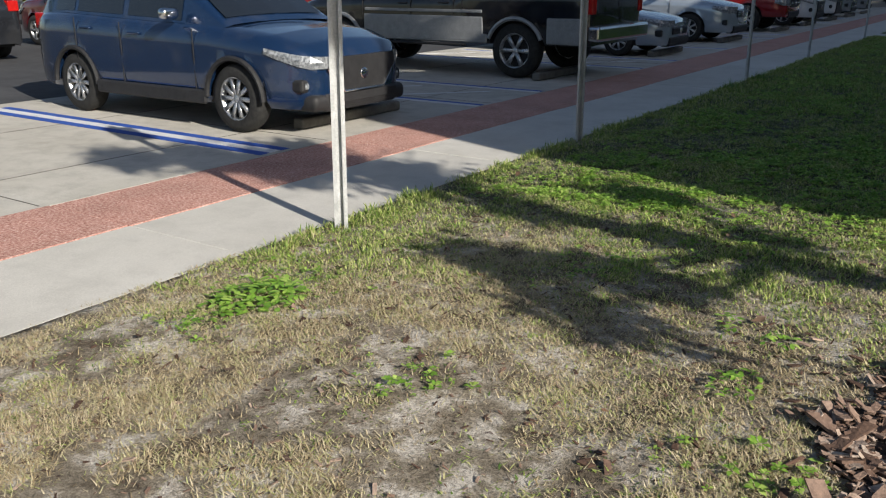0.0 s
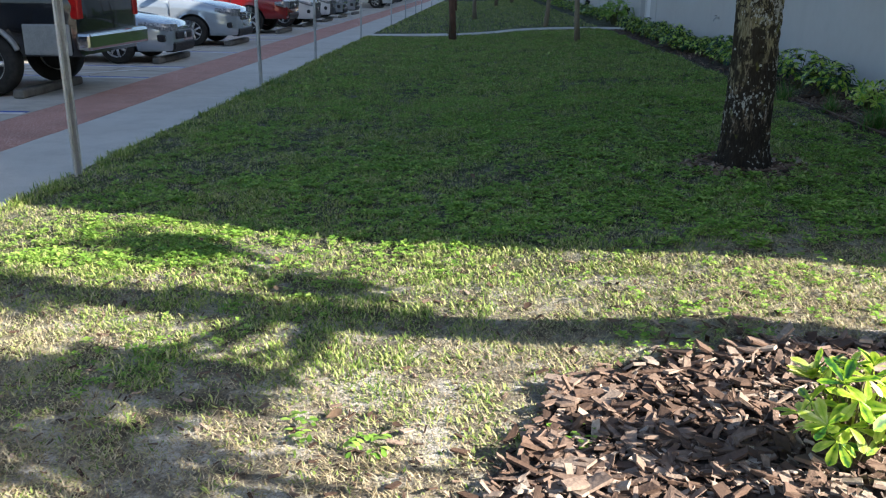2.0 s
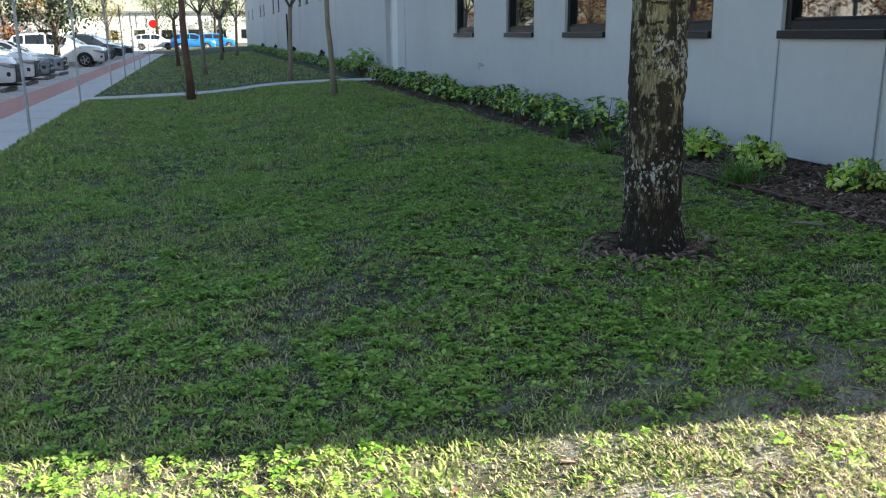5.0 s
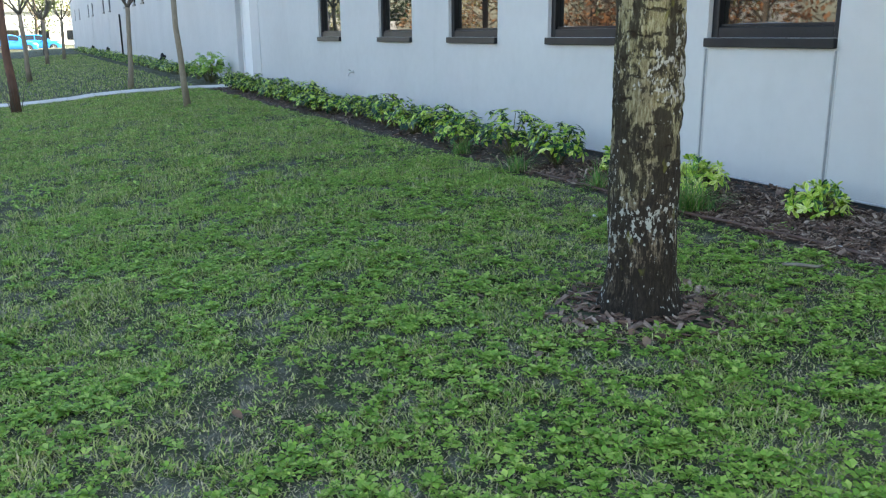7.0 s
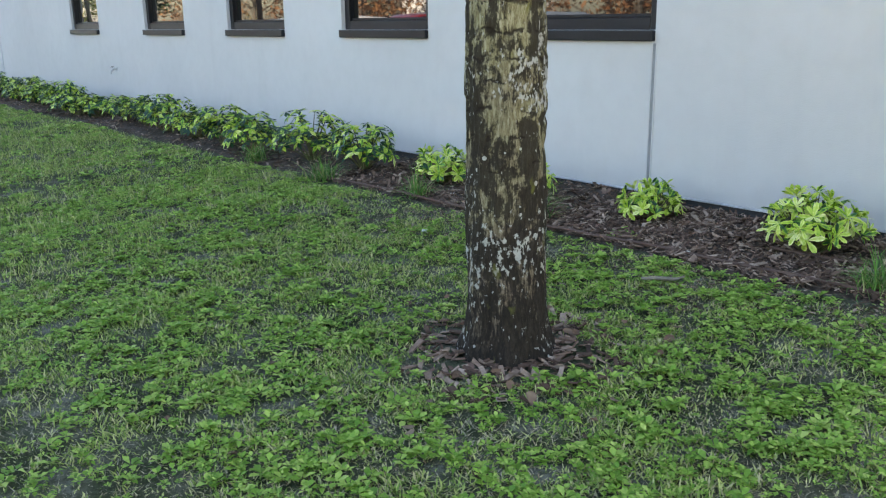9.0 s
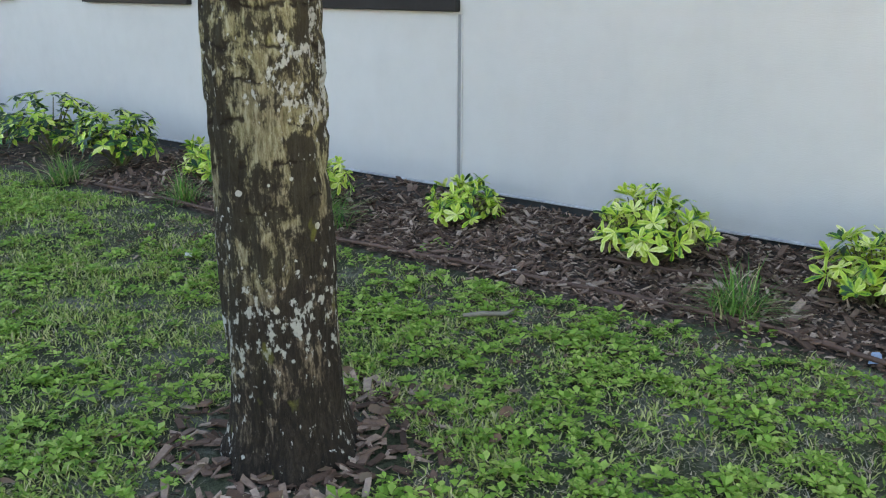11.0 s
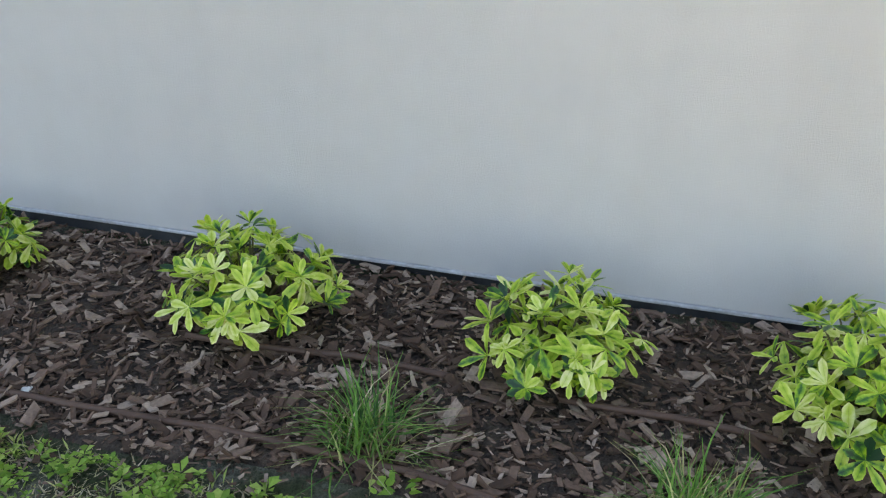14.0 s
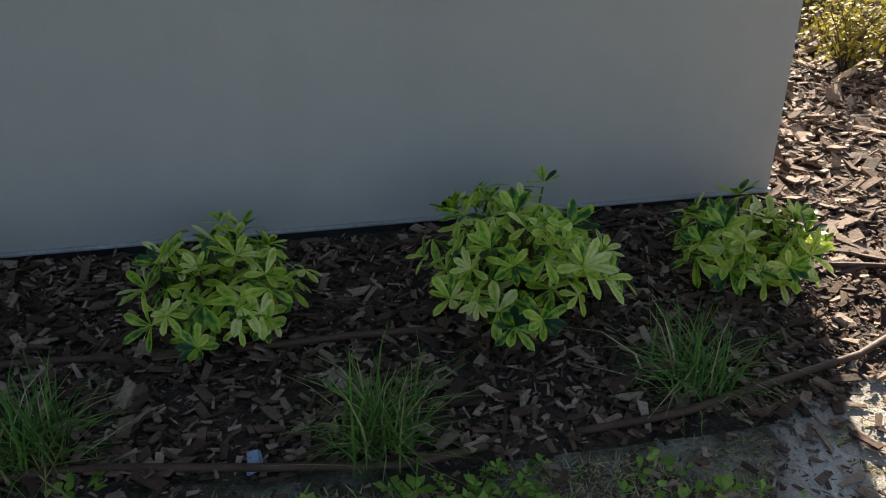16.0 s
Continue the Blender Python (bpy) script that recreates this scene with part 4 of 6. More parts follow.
def wheel_parts(radius, spokes, owner, at, side, style):
    """A tyre with an alloy rim; its face looks along side * y."""
    key = (radius, spokes, style)
    if key not in WHEELS:
        w = radius * 0.31
        bm = lathe(bmesh.new(), [(radius * 0.64, -w), (radius * 0.80, -w * 1.05), (radius * 0.955, -w * 0.86), (radius, -w * 0.55), (radius, w * 0.55), (radius * 0.955, w * 0.86), (radius * 0.80, w * 1.05), (radius * 0.64, w)], 36, "y")
        tyre = bpy.data.meshes.new("tyre")
        bm.to_mesh(tyre), bm.free()
        tyre.materials.append(M_TYRE)
        bm = lathe(bmesh.new(), [(radius * 0.58, -w * 0.2), (radius * 0.60, w * 0.86), (radius * 0.66, w * 0.96), (radius * 0.66, w * 0.80)], 32, "y")
        lathe(bm, [(0.001, w * 0.80), (radius * 0.10, w * 0.80), (radius * 0.125, w * 0.68), (radius * 0.13, w * 0.4)], 16, "y")
        for k in range(spokes):
            a = 2 * math.pi * k / spokes
            n0 = len(bm.verts)
            vs = bmesh.ops.create_cube(bm, size=1.0)["verts"]
            for v in vs:
                t = v.co.x + 0.5
                half = radius * (0.055 + (0.035 if spokes < 7 else 0.012) * t)
                v.co = Vector((radius * (0.09 + 0.52 * t), w * (0.66 + 0.12 * t) + v.co.y * w * 0.22, v.co.z * 2 * half))
            bmesh.ops.rotate(bm, verts=vs, cent=(0, 0, 0), matrix=Matrix.Rotation(a, 3, "Y"))
        rim = bpy.data.meshes.new("rim")
        bm.normal_update()
        bm.to_mesh(rim), bm.free()
        rim.materials.append(M_RIM)
        # flat disc behind the spokes, the shade inside the wheel put into its colour
        bm = lathe(bmesh.new(), [(0.001, w * 0.30), (radius * 0.59, w * 0.30)], 24, "y")
        hub = bpy.data.meshes.new("hub_shade")
        bm.to_mesh(hub), bm.free()
        hub.materials.append(M_HUBDARK)
        for me in (tyre, rim):
            me.polygons.foreach_set("use_smooth", [True] * len(me.polygons))
        WHEELS[key] = tyre, rim, hub
    tyre, rim, hub = WHEELS[key]
    wheel = new("wheel", tyre)
    wheel.parent, wheel.matrix_basis = owner, pose(*at, 0, 0, 0 if side > 0 else 180)
    for name, me in (("rim", rim), ("hub_shade", hub)):
        o = new(name, me)
        o.parent = wheel


def quad_grid(rows):
    bm = bmesh.new()
    vs = [[bm.verts.new(p) for p in r] for r in rows]
    for a, c in zip(vs, vs[1:]):
        for k in range(len(a) - 1):
            try:
                bm.faces.new((a[k], a[k + 1], c[k + 1], c[k]))
            except ValueError:
                pass
    return bm


def vehicle(name, label, category, x_nose, y_mid, d, paint, heading=1, low_paint=None, group="parked vehicles"):
    """A parked car from the curves in d; the nose points to +x (heading 1) or -x (-1). u runs from the nose to the tail."""
    car = thing(name, (x_nose, y_mid, 0.0), label, category, group, turn=0 if heading > 0 else 180)
    L, W = d["L"], d["W"] / 2
    R, axles, floor_z = d["wheel"], d["axles"], d["floor"]
    belt = lambda u: np.interp(u, *zip(*d["belt"]))
    plan = lambda u: W * np.interp(u, *zip(*d["plan"]))
    roof = lambda u: np.interp(u, *zip(*d["roof"]))
    under = lambda u: np.interp(u, *zip(*d["under"])) if "under" in d else floor_z

    def arch(u):
        top = 0.0
        for c in axles:
            if abs(u - c) < R * 1.18:
                top = max(top, R * 0.98 + math.sqrt((R * 1.18) ** 2 - (u - c) ** 2) - 0.0)
        return top

    us = set(np.linspace(0, L, 46))
    for c in axles:
        us |= {c + R * 1.18 * s for s in (-1, -0.995, -0.97, -0.9, -0.78, -0.6, -0.4, -0.2, 0, 0.2, 0.4, 0.6, 0.78, 0.9, 0.97, 0.995, 1)}
    us = sorted(us)
    g0, g1 = d["roof"][0][0], d["roof"][-1][0]

    def section(u):
        w, zb, z0 = plan(u), float(belt(u)), float(under(u))
        bulge = 0.012 * math.sin(math.pi * u / L)
        levels = [(0.93, 0.0), (0.985, 0.10), (1.0, 0.28), (1.0 + bulge, 0.46), (0.992, 0.62), (1.0, 0.74), (0.985, 0.86), (0.955, 0.95), (0.90, 1.0)]
        ar = arch(u)
        pts = []
        for k, h in levels:
            pts.append((-u, k * w, max(z0 + (zb - z0) * h, min(ar, zb - 0.06))))
        crown_h = d.get("crown", 0.05)
        for k in (0.72, 0.45, 0.2, 0.0):
            pts.append((-u, k * w, zb + crown_h * (1 - (k / 0.9) ** 2)))
        return pts

    rows = [section(u) for u in us]
    full = [[(x, -y, z) for x, y, z in r] + [(x, y, z) for x, y, z in reversed(r)][1:] for r in rows]
    bm = quad_grid(full)
    # nose and tail faces
    for r, e in ((full[0], 0.05), (full[-1], -0.04)):
        n = len(r)
        inner = [(x + e * 0.7, y * 0.86, z * 0.86 + 0.09) for x, y, z in r]
        b2 = quad_grid([r, inner]) if e < 0 else quad_grid([inner, r])
        f = b2.faces.new([v for v in b2.verts][n:] if e < 0 else [v for v in b2.verts][:n])
        me = bpy.data.meshes.new("tmp")
        b2.to_mesh(me), b2.free()
        bm.from_mesh(me)
        bpy.data.meshes.remove(me)
    bmesh.ops.remove_doubles(bm, verts=bm.verts, dist=0.0008)
    bmesh.ops.recalc_face_normals(bm, faces=bm.faces)
    body = part("body", bm, paint, car, smooth=True)
    body.data.set_sharp_from_angle(angle=radians(38))
    # dark chassis and wheel wells
    part("chassis", boxed(-L + 0.25, -0.25, -W * 0.80, W * 0.80, floor_z - 0.02, float(belt(axles[0])) - 0.16, 0.02), M_TRIM, car)
    # cabin
    gus = sorted(set(np.linspace(g0, g1, 30)) | {p[0] for p in d["roof"]})

    def side_pt(u, s, off=0.0):
        zb, zr, w = float(belt(u)) - 0.01, float(roof(u)), plan(u)
        k = (zr - zb) / max(d["H"] - zb, 0.1)
        lean = d.get("lean", 0.20)
        return (-u, w * (0.90 - lean * s * k) + off, zb + (zr - zb) * s)

    grid = []
    for u in gus:
        r = [side_pt(u, s) for s in (0, 0.35, 0.7, 0.93)]
        x, y, z = side_pt(u, 1.0)
        r += [(x, y * 0.965, z - 0.002), (x, y * 0.85, z + 0.018), (x, y * 0.5, z + 0.035), (x, 0, z + 0.042)]
        grid.append([(a, -b_, c) for a, b_, c in r] + [(a, b_, c) for a, b_, c in reversed(r)][1:])
    bm = quad_grid(grid)
    bmesh.ops.remove_doubles(bm, verts=bm.verts, dist=0.0008)
    bmesh.ops.recalc_face_normals(bm, faces=bm.faces)
    cabin = part("cabin", bm, paint, car, smooth=True)
    # glass lies a little proud of the cabin
    for s in (-1, 1):
        for a, c in d["windows"]:
            rows2 = []
            for t in np.linspace(0, 1, 8):
                u = a + (c - a) * t
                lo, hi = side_pt(u, 0.08, 0.006), side_pt(u, 0.90, 0.006)
                if roof(u) - belt(u) < 0.14:
                    hi = side_pt(u, 0.5, 0.006)
                rows2.append([(lo[0], s * lo[1], lo[2]), ((lo[0] + hi[0]) / 2, s * (lo[1] + hi[1]) / 2, (lo[2] + hi[2]) / 2), (hi[0], s * hi[1], hi[2])])
            part("side_window", quad_grid(rows2), M_CARGLASS, car)
    for nm, (a, c) in (("windshield", d["wind"]), ("rear_window", d["rear"])):
        if a == c:
            continue
        rows2 = []
        for t in np.linspace(0.04, 0.96, 8):
            u = a + (c - a) * t
            x, y, z = side_pt(u, 1.0)
            out = 0.012
            sx = out if nm == "windshield" else -out
            rows2.append([(x + sx, y * k, z + 0.018 + 0.028 * (1 - k * k)) for k in (-0.90, -0.5, 0, 0.5, 0.90)])
        part(nm, quad_grid(rows2), M_CARGLASS, car)
    for c in axles:
        for s in (-1, 1):
            wheel_parts(R, d["spokes"], car, (-c, s * (W - R * 0.30), R), s, 0)
    if d.get("cladding"):
        for c in axles:
            for s in (-1, 1):
                pts = [(-c + R * 1.20 * math.cos(a), s * (W + 0.004), R * 0.98 + R * 1.20 * math.sin(a)) for a in np.linspace(-0.35, math.pi + 0.35, 22)]
                pts = [p for p in pts if p[2] > floor_z]
                part("wheel_arch", tube(bmesh.new(), pts, R * 0.085, 6), d["cladding"], car)
        for s in (-1, 1):
            part("side_skirt", boxed(-axles[1] + R * 1.2, -axles[0] - R * 1.2, s * W - 0.03, s * W + 0.012, floor_z - 0.01, floor_z + 0.14, 0.02), low_paint or d["cladding"], car)
    # door seams, handles, mirrors
    for u in d["seams"]:
        for s in (-1, 1):
            z0, z1 = floor_z + 0.12, float(belt(u)) - 0.04
            pts = [(-u, s * (plan(u) * 1.004), z0 + (z1 - z0) * t) for t in (0, 0.3, 0.6, 1)]
            part("door_seam", tube(bmesh.new(), pts, 0.006, 4), M_TRIM, car)
    for u in d["handles"]:
        for s in (-1, 1):
            z = float(belt(u)) - 0.14
            part("door_handle", boxed(-u - 0.10, -u + 0.10, s * plan(u) - 0.02, s * plan(u) + 0.02, z - 0.016, z + 0.016, 0.012, 2), d.get("handle_mat", paint), car)
    u = d["mirror"]
    for s in (-1, 1):
        z = float(belt(u)) + 0.06
        y0 = plan(u) * 0.93
        bm = bmesh.new()
        ya, yb = sorted((s * (y0 + 0.02), s * (y0 + 0.23)))
        box(bm, -u - 0.06, -u + 0.06, ya, yb, z - 0.02, z + 0.10, 0.045, 3)
        part("mirror", bm, d.get("mirror_mat", paint), car, smooth=True)
    # lamps, grille, bumper
    zn = float(belt(0.0))
    for s in (-1, 1):
        hl = d["headlamp"]
        rows2 = []
        for t in np.linspace(0, 1, 7):
            u = hl[0] + (hl[1] - hl[0]) * t
            w = plan(u)
            zc, hh = hl[2] + (hl[3] - hl[2]) * t, hl[4] * (1 - 0.55 * t)
            rows2.append([(-u + 0.012, s * (w + 0.008), zc - hh), (-u + 0.02, s * (w + 0.014), zc), (-u + 0.008, s * (w * 0.985 + 0.006), zc + hh)])
        inward = [[(0.055, s * plan(0.0) * k, z) for z in (hl[2] - hl[4], hl[2], hl[2] + hl[4] * 0.9)] for k in (hl[5], (1 + hl[5]) / 2)]
        part("headlamp", quad_grid(inward + rows2), M_LAMP, car)
        tz, th, tw = d["tail"]
        bm = boxed(-L - 0.045, -L + 0.22, *sorted((s * plan(L) * 1.01, s * plan(L) * (1 - tw))), tz - th, tz + th, 0.02, 2)
        part("tail_lamp", bm, M_TAIL, car)
    gz0, gz1, gw = d["grille"]
    if d.get("shield"):
        # a five-sided grille, wide above and narrow below, with a bright wing along its lower edge
        q = [(-gw, gz1), (-gw * 1.04, gz1 - 0.11), (-gw * 0.62, gz0 + 0.03), (gw * 0.62, gz0 + 0.03), (gw * 1.04, gz1 - 0.11), (gw, gz1)]
        bm = bmesh.new()
        front, back = [bm.verts.new((0.075, y, z)) for y, z in q], [bm.verts.new((0.0, y * 1.05, z)) for y, z in q]
        bm.faces.new(front)
        for i in range(6):
            bm.faces.new((back[i], back[(i + 1) % 6], front[(i + 1) % 6], front[i]))
        part("grille", bm, M_TRIM, car)
        part("grille_wing", tube(bmesh.new(), [(0.055 if abs(y) > gw else 0.08, y * 1.02, z) for y, z in q[1:5]], 0.013, 6), M_CHROME, car, "chrome wing under the grille")
        part("lower_bumper", boxed(-0.42, 0.058, -W * 0.80, W * 0.80, floor_z - 0.02, floor_z + 0.15, 0.06, 3), M_TRIM, car, "black lower bumper", smooth=True)
    else:
        part("grille", boxed(0.02, 0.062, -gw, gw, gz0, gz1, 0.02), d.get("grille_mat", M_TRIM), car)
    for k in range(d.get("bars", 3)):
        z = gz0 + (gz1 - gz0) * (k + 0.7) / (d.get("bars", 3) + 0.4)
        part("grille_bar", boxed(0.05, 0.072, -gw * 0.94, gw * 0.94, z - 0.008, z + 0.008, 0.004), M_CHROME if d.get("chrome") else M_TRIM, car)
    part("lower_grille", boxed(0.0, 0.066, -W * 0.62, W * 0.62, floor_z + 0.03, floor_z + 0.15, 0.02), M_TRIM, car)
    part("bumper_skirt", boxed(-0.14, 0.045, -W * 0.62, W * 0.62, floor_z - 0.03, floor_z + 0.06, 0.03, 2), M_TRIM, car)
    for s in (-1, 1):
        part("fog_lamp", boxed(-0.30, -0.055, *sorted((s * W * 0.70, s * W * 0.865)), floor_z + 0.17, floor_z + 0.30, 0.03, 2), M_TRIM, car)
        part("fog_lens", boxed(-0.1, -0.045, *sorted((s * W * 0.75, s * W * 0.82)), floor_z + 0.20, floor_z + 0.27, 0.02, 2), M_LAMP, car)
    bm = lathe(bmesh.new(), [(0.001, 0.012), (0.05, 0.012), (0.062, 0.0), (0.05, -0.01)], 20, "y")
    bmesh.ops.rotate(bm, verts=bm.verts, cent=(0, 0, 0), matrix=Matrix.Rotation(-math.pi / 2, 3, "Z"))
    bmesh.ops.translate(bm, verts=bm.verts, vec=(0.075, 0, (gz0 + gz1) / 2))
    part("emblem", bm, M_CHROME, car, smooth=True)
    part("licence_plate", boxed(-L - 0.05, -L - 0.035, -0.15, 0.15, d["plate"] - 0.075, d["plate"] + 0.075, 0.004), M_PLATE, car)
    return car


SUV = dict(L=4.55, W=1.84, H=1.68, wheel=0.345, axles=(0.88, 3.58), floor=0.27, spokes=10,
           belt=[(0, 0.74), (0.10, 0.86), (0.5, 0.97), (1.25, 1.06), (2.4, 1.09), (3.8, 1.14), (4.4, 1.12), (4.55, 1.02)],
           plan=[(0, 0.70), (0.12, 0.84), (0.35, 0.94), (0.8, 0.985), (1.4, 1.0), (3.6, 1.0), (4.2, 0.96), (4.45, 0.88), (4.55, 0.80)],
           roof=[(1.05, 1.05), (1.95, 1.60), (2.3, 1.665), (2.9, 1.68), (3.7, 1.63), (4.05, 1.57), (4.42, 1.13)],
           wind=(1.12, 1.92), rear=(4.08, 4.38), windows=[(1.72, 2.62), (2.72, 3.55), (3.62, 4.02)], seams=(1.45, 2.66, 3.5), handles=(2.42, 3.30), mirror=1.72,
           headlamp=(0.04, 0.48, 0.73, 0.84, 0.062, 0.80), tail=(1.02, 0.10, 0.28), grille=(0.40, 0.77, 0.50), plate=0.85, cladding=M_TRIM, bars=2)
CROSSOVER = dict(SUV, L=4.75, axles=(0.9, 3.75), spokes=5, belt=[(0, 0.78), (0.10, 0.92), (0.5, 1.02), (1.25, 1.08), (2.4, 1.11), (3.9, 1.16), (4.6, 1.14), (4.75, 1.04)],
                 plan=[(0, 0.74), (0.12, 0.86), (0.35, 0.94), (0.8, 0.985), (1.4, 1.0), (3.8, 1.0), (4.4, 0.96), (4.65, 0.88), (4.75, 0.80)],
                 roof=[(1.05, 1.07), (1.95, 1.63), (2.3, 1.70), (3.0, 1.71), (3.9, 1.66), (4.25, 1.60), (4.62, 1.15)], rear=(4.28, 4.58), windows=[(1.72, 2.66), (2.76, 3.66), (3.74, 4.2)], seams=(1.45, 2.7, 3.6), handles=(2.46, 3.4), cladding=None, chrome=True)
SEDAN = dict(L=4.6, W=1.76, H=1.43, wheel=0.315, axles=(0.92, 3.55), floor=0.22, spokes=7,
             belt=[(0, 0.60), (0.12, 0.70), (0.5, 0.79), (1.2, 0.89), (2.4, 0.93), (3.8, 0.98), (4.4, 0.96), (4.6, 0.86)],
             plan=[(0, 0.70), (0.12, 0.84), (0.35, 0.93), (0.8, 0.985), (1.4, 1.0), (3.6, 1.0), (4.2, 0.96), (4.5, 0.88), (4.6, 0.80)],
             roof=[(1.2, 0.89), (2.0, 1.34), (2.35, 1.42), (2.9, 1.43), (3.3, 1.38), (3.95, 0.98)],
             wind=(1.26, 1.98), rear=(3.36, 3.9), windows=[(1.78, 2.55), (2.64, 3.40)], seams=(1.5, 2.6, 3.4), handles=(2.38, 3.2), mirror=1.78,
             headlamp=(0.03, 0.5, 0.64, 0.72, 0.065, 0.55), tail=(0.84, 0.09, 0.3), grille=(0.42, 0.56, 0.42), plate=0.75, bars=2)
MINIVAN = dict(L=4.95, W=1.92, H=1.74, wheel=0.335, axles=(0.95, 3.9), floor=0.24, spokes=7,
               belt=[(0, 0.72), (0.12, 0.84), (0.5, 0.93), (1.1, 1.02), (2.4, 1.06), (4.2, 1.09), (4.8, 1.08), (4.95, 0.98)],
               plan=[(0, 0.72), (0.12, 0.85), (0.35, 0.93), (0.8, 0.985), (1.4, 1.0), (4.2, 1.0), (4.7, 0.96), (4.85, 0.90), (4.95, 0.84)],
               roof=[(0.95, 1.0), (1.95, 1.62), (2.3, 1.71), (3.0, 1.74), (4.3, 1.71), (4.6, 1.66), (4.86, 1.08)],
               wind=(1.02, 1.92), rear=(4.62, 4.84), windows=[(1.62, 2.55), (2.64, 3.65), (3.74, 4.5)], seams=(1.45, 2.6, 3.7), handles=(2.4, 2.85), mirror=1.62,
               headlamp=(0.03, 0.42, 0.76, 0.82, 0.085, 0.62), tail=(1.2, 0.2, 0.16), grille=(0.58, 0.76, 0.40), plate=0.85, bars=4, chrome=True)
PICKUP = dict(L=5.85, W=2.02, H=1.92, wheel=0.42, axles=(1.02, 4.6), floor=0.52, spokes=6, crown=0.03, lean=0.13,
              belt=[(0, 0.98), (0.1, 1.10), (0.5, 1.18), (1.4, 1.24), (3.6, 1.28), (3.62, 1.38), (5.7, 1.40), (5.85, 1.36)],
              plan=[(0, 0.84), (0.12, 0.93), (0.35, 0.975), (0.8, 0.995), (1.4, 1.0), (5.4, 1.0), (5.75, 0.985), (5.85, 0.95)],
              roof=[(1.35, 1.24), (2.0, 1.80), (2.3, 1.90), (2.9, 1.92), (3.4, 1.88), (3.58, 1.32)],
              wind=(1.42, 1.98), rear=(3.43, 3.56), windows=[(1.85, 2.55), (2.63, 3.36)], seams=(1.55, 2.59, 3.45, 3.62), handles=(2.42, 3.25), mirror=1.8,
              headlamp=(0.03, 0.3, 0.95, 0.98, 0.10, 0.62), tail=(1.18, 0.19, 0.14), grille=(0.78, 1.06, 0.55), plate=0.72, bars=1, chrome=True)

P_BLUE = car_paint("slate_blue_paint", (0.009, 0.030, 0.085), 0.35)
P_BLACK = car_paint("black_paint", (0.008, 0.008, 0.010), 0.2)
P_SILVER = car_paint("silver_paint", (0.40, 0.43, 0.46), 0.6)
P_PALE = car_paint("pale_silver_blue_paint", (0.42, 0.48, 0.55), 0.5)
P_RED = car_paint("red_paint", (0.28, 0.012, 0.014), 0.3)
P_MAROON = car_paint("maroon_paint", (0.13, 0.008, 0.014), 0.4)
P_WHITE = car_paint("white_paint", (0.62, 0.63, 0.64), 0.0)
P_DARK = car_paint("charcoal_paint", (0.03, 0.033, 0.04), 0.5)
P_BRIGHT = car_paint("bright_blue_paint", (0.02, 0.20, 0.55), 0.2)
M_GREYCLAD = surf("silver_grey_cladding", [(0.26, 0.27, 0.28), (0.34, 0.35, 0.36)], 8, 90, 0.42, 0.4, 0.05)

vehicle("suv", "slate blue compact SUV with black cladding and ten-spoke alloys", "car", -5.78, 6.92, dict(SUV, mirror_mat=M_CHROME, shield=True, bars=0), P_BLUE)
truck = vehicle("pickup_truck", "black pickup truck with grey lower body, parked tail-out", "pickup truck", -11.35, 12.9, dict(PICKUP, cladding=M_GREYCLAD, mirror_mat=M_TRIM), P_BLACK, -1, M_GREYCLAD)
part("rear_bumper", boxed(-6.02, -5.82, -0.98, 0.98, 0.60, 0.82, 0.04, 2), M_CHROME, truck, "chrome rear bumper")
for s in (-1, 1):
    for a, c in ((-4.02, -1.58), (-5.78, -5.16), (-0.46, -0.12)):
        part("lower_panel", boxed(a, c, *sorted((s * 0.985, s * 1.026)), 0.54, 0.93, 0.02, 2), M_GREYCLAD, truck, "silver-grey lower body panel")
    part("running_board", boxed(-3.7, -1.75, *sorted((s * 0.98, s * 1.10)), 0.46, 0.50, 0.015), M_TRIM, truck)
    part("body_moulding", boxed(-4.0, -1.6, *sorted((s * 1.0, s * 1.022)), 0.98, 1.03, 0.01), M_GREYCLAD, truck)
vehicle("sedan", "silver four-door sedan parked nose-out", "car", -6.05, 17.35, SEDAN, P_PALE)
vehicle("minivan", "pale silver-blue minivan with grey lower bumper", "minivan", -6.10, 21.9, MINIVAN, P_PALE)
vehicle("pickup_truck", "red pickup truck parked nose-out", "pickup truck", -6.0, 26.9, dict(PICKUP, floor=0.42, wheel=0.37, H=1.72, belt=[(u, z - 0.14) for u, z in PICKUP["belt"]], roof=[(u, z - 0.17) for u, z in PICKUP["roof"]], headlamp=(0.03, 0.3, 0.82, 0.85, 0.09, 0.62), grille=(0.68, 0.9, 0.5), spokes=5), P_RED)
vehicle("suv", "white crossover SUV with five-spoke alloys", "car", -6.0, 30.6, CROSSOVER, P_WHITE)
vehicle("suv", "white crossover SUV with chrome grille bars", "car", -6.1, 34.3, CROSSOVER, P_WHITE)
vehicle("sedan", "silver four-door sedan parked in a row", "car", -6.2, 38.0, SEDAN, P_SILVER)
vehicle("sedan", "silver four-door sedan parked in a row", "car", -6.2, 41.6, SEDAN, P_SILVER)
vehicle("suv", "white crossover SUV past the planted island", "car", -5.6, 52.0, CROSSOVER, P_WHITE)
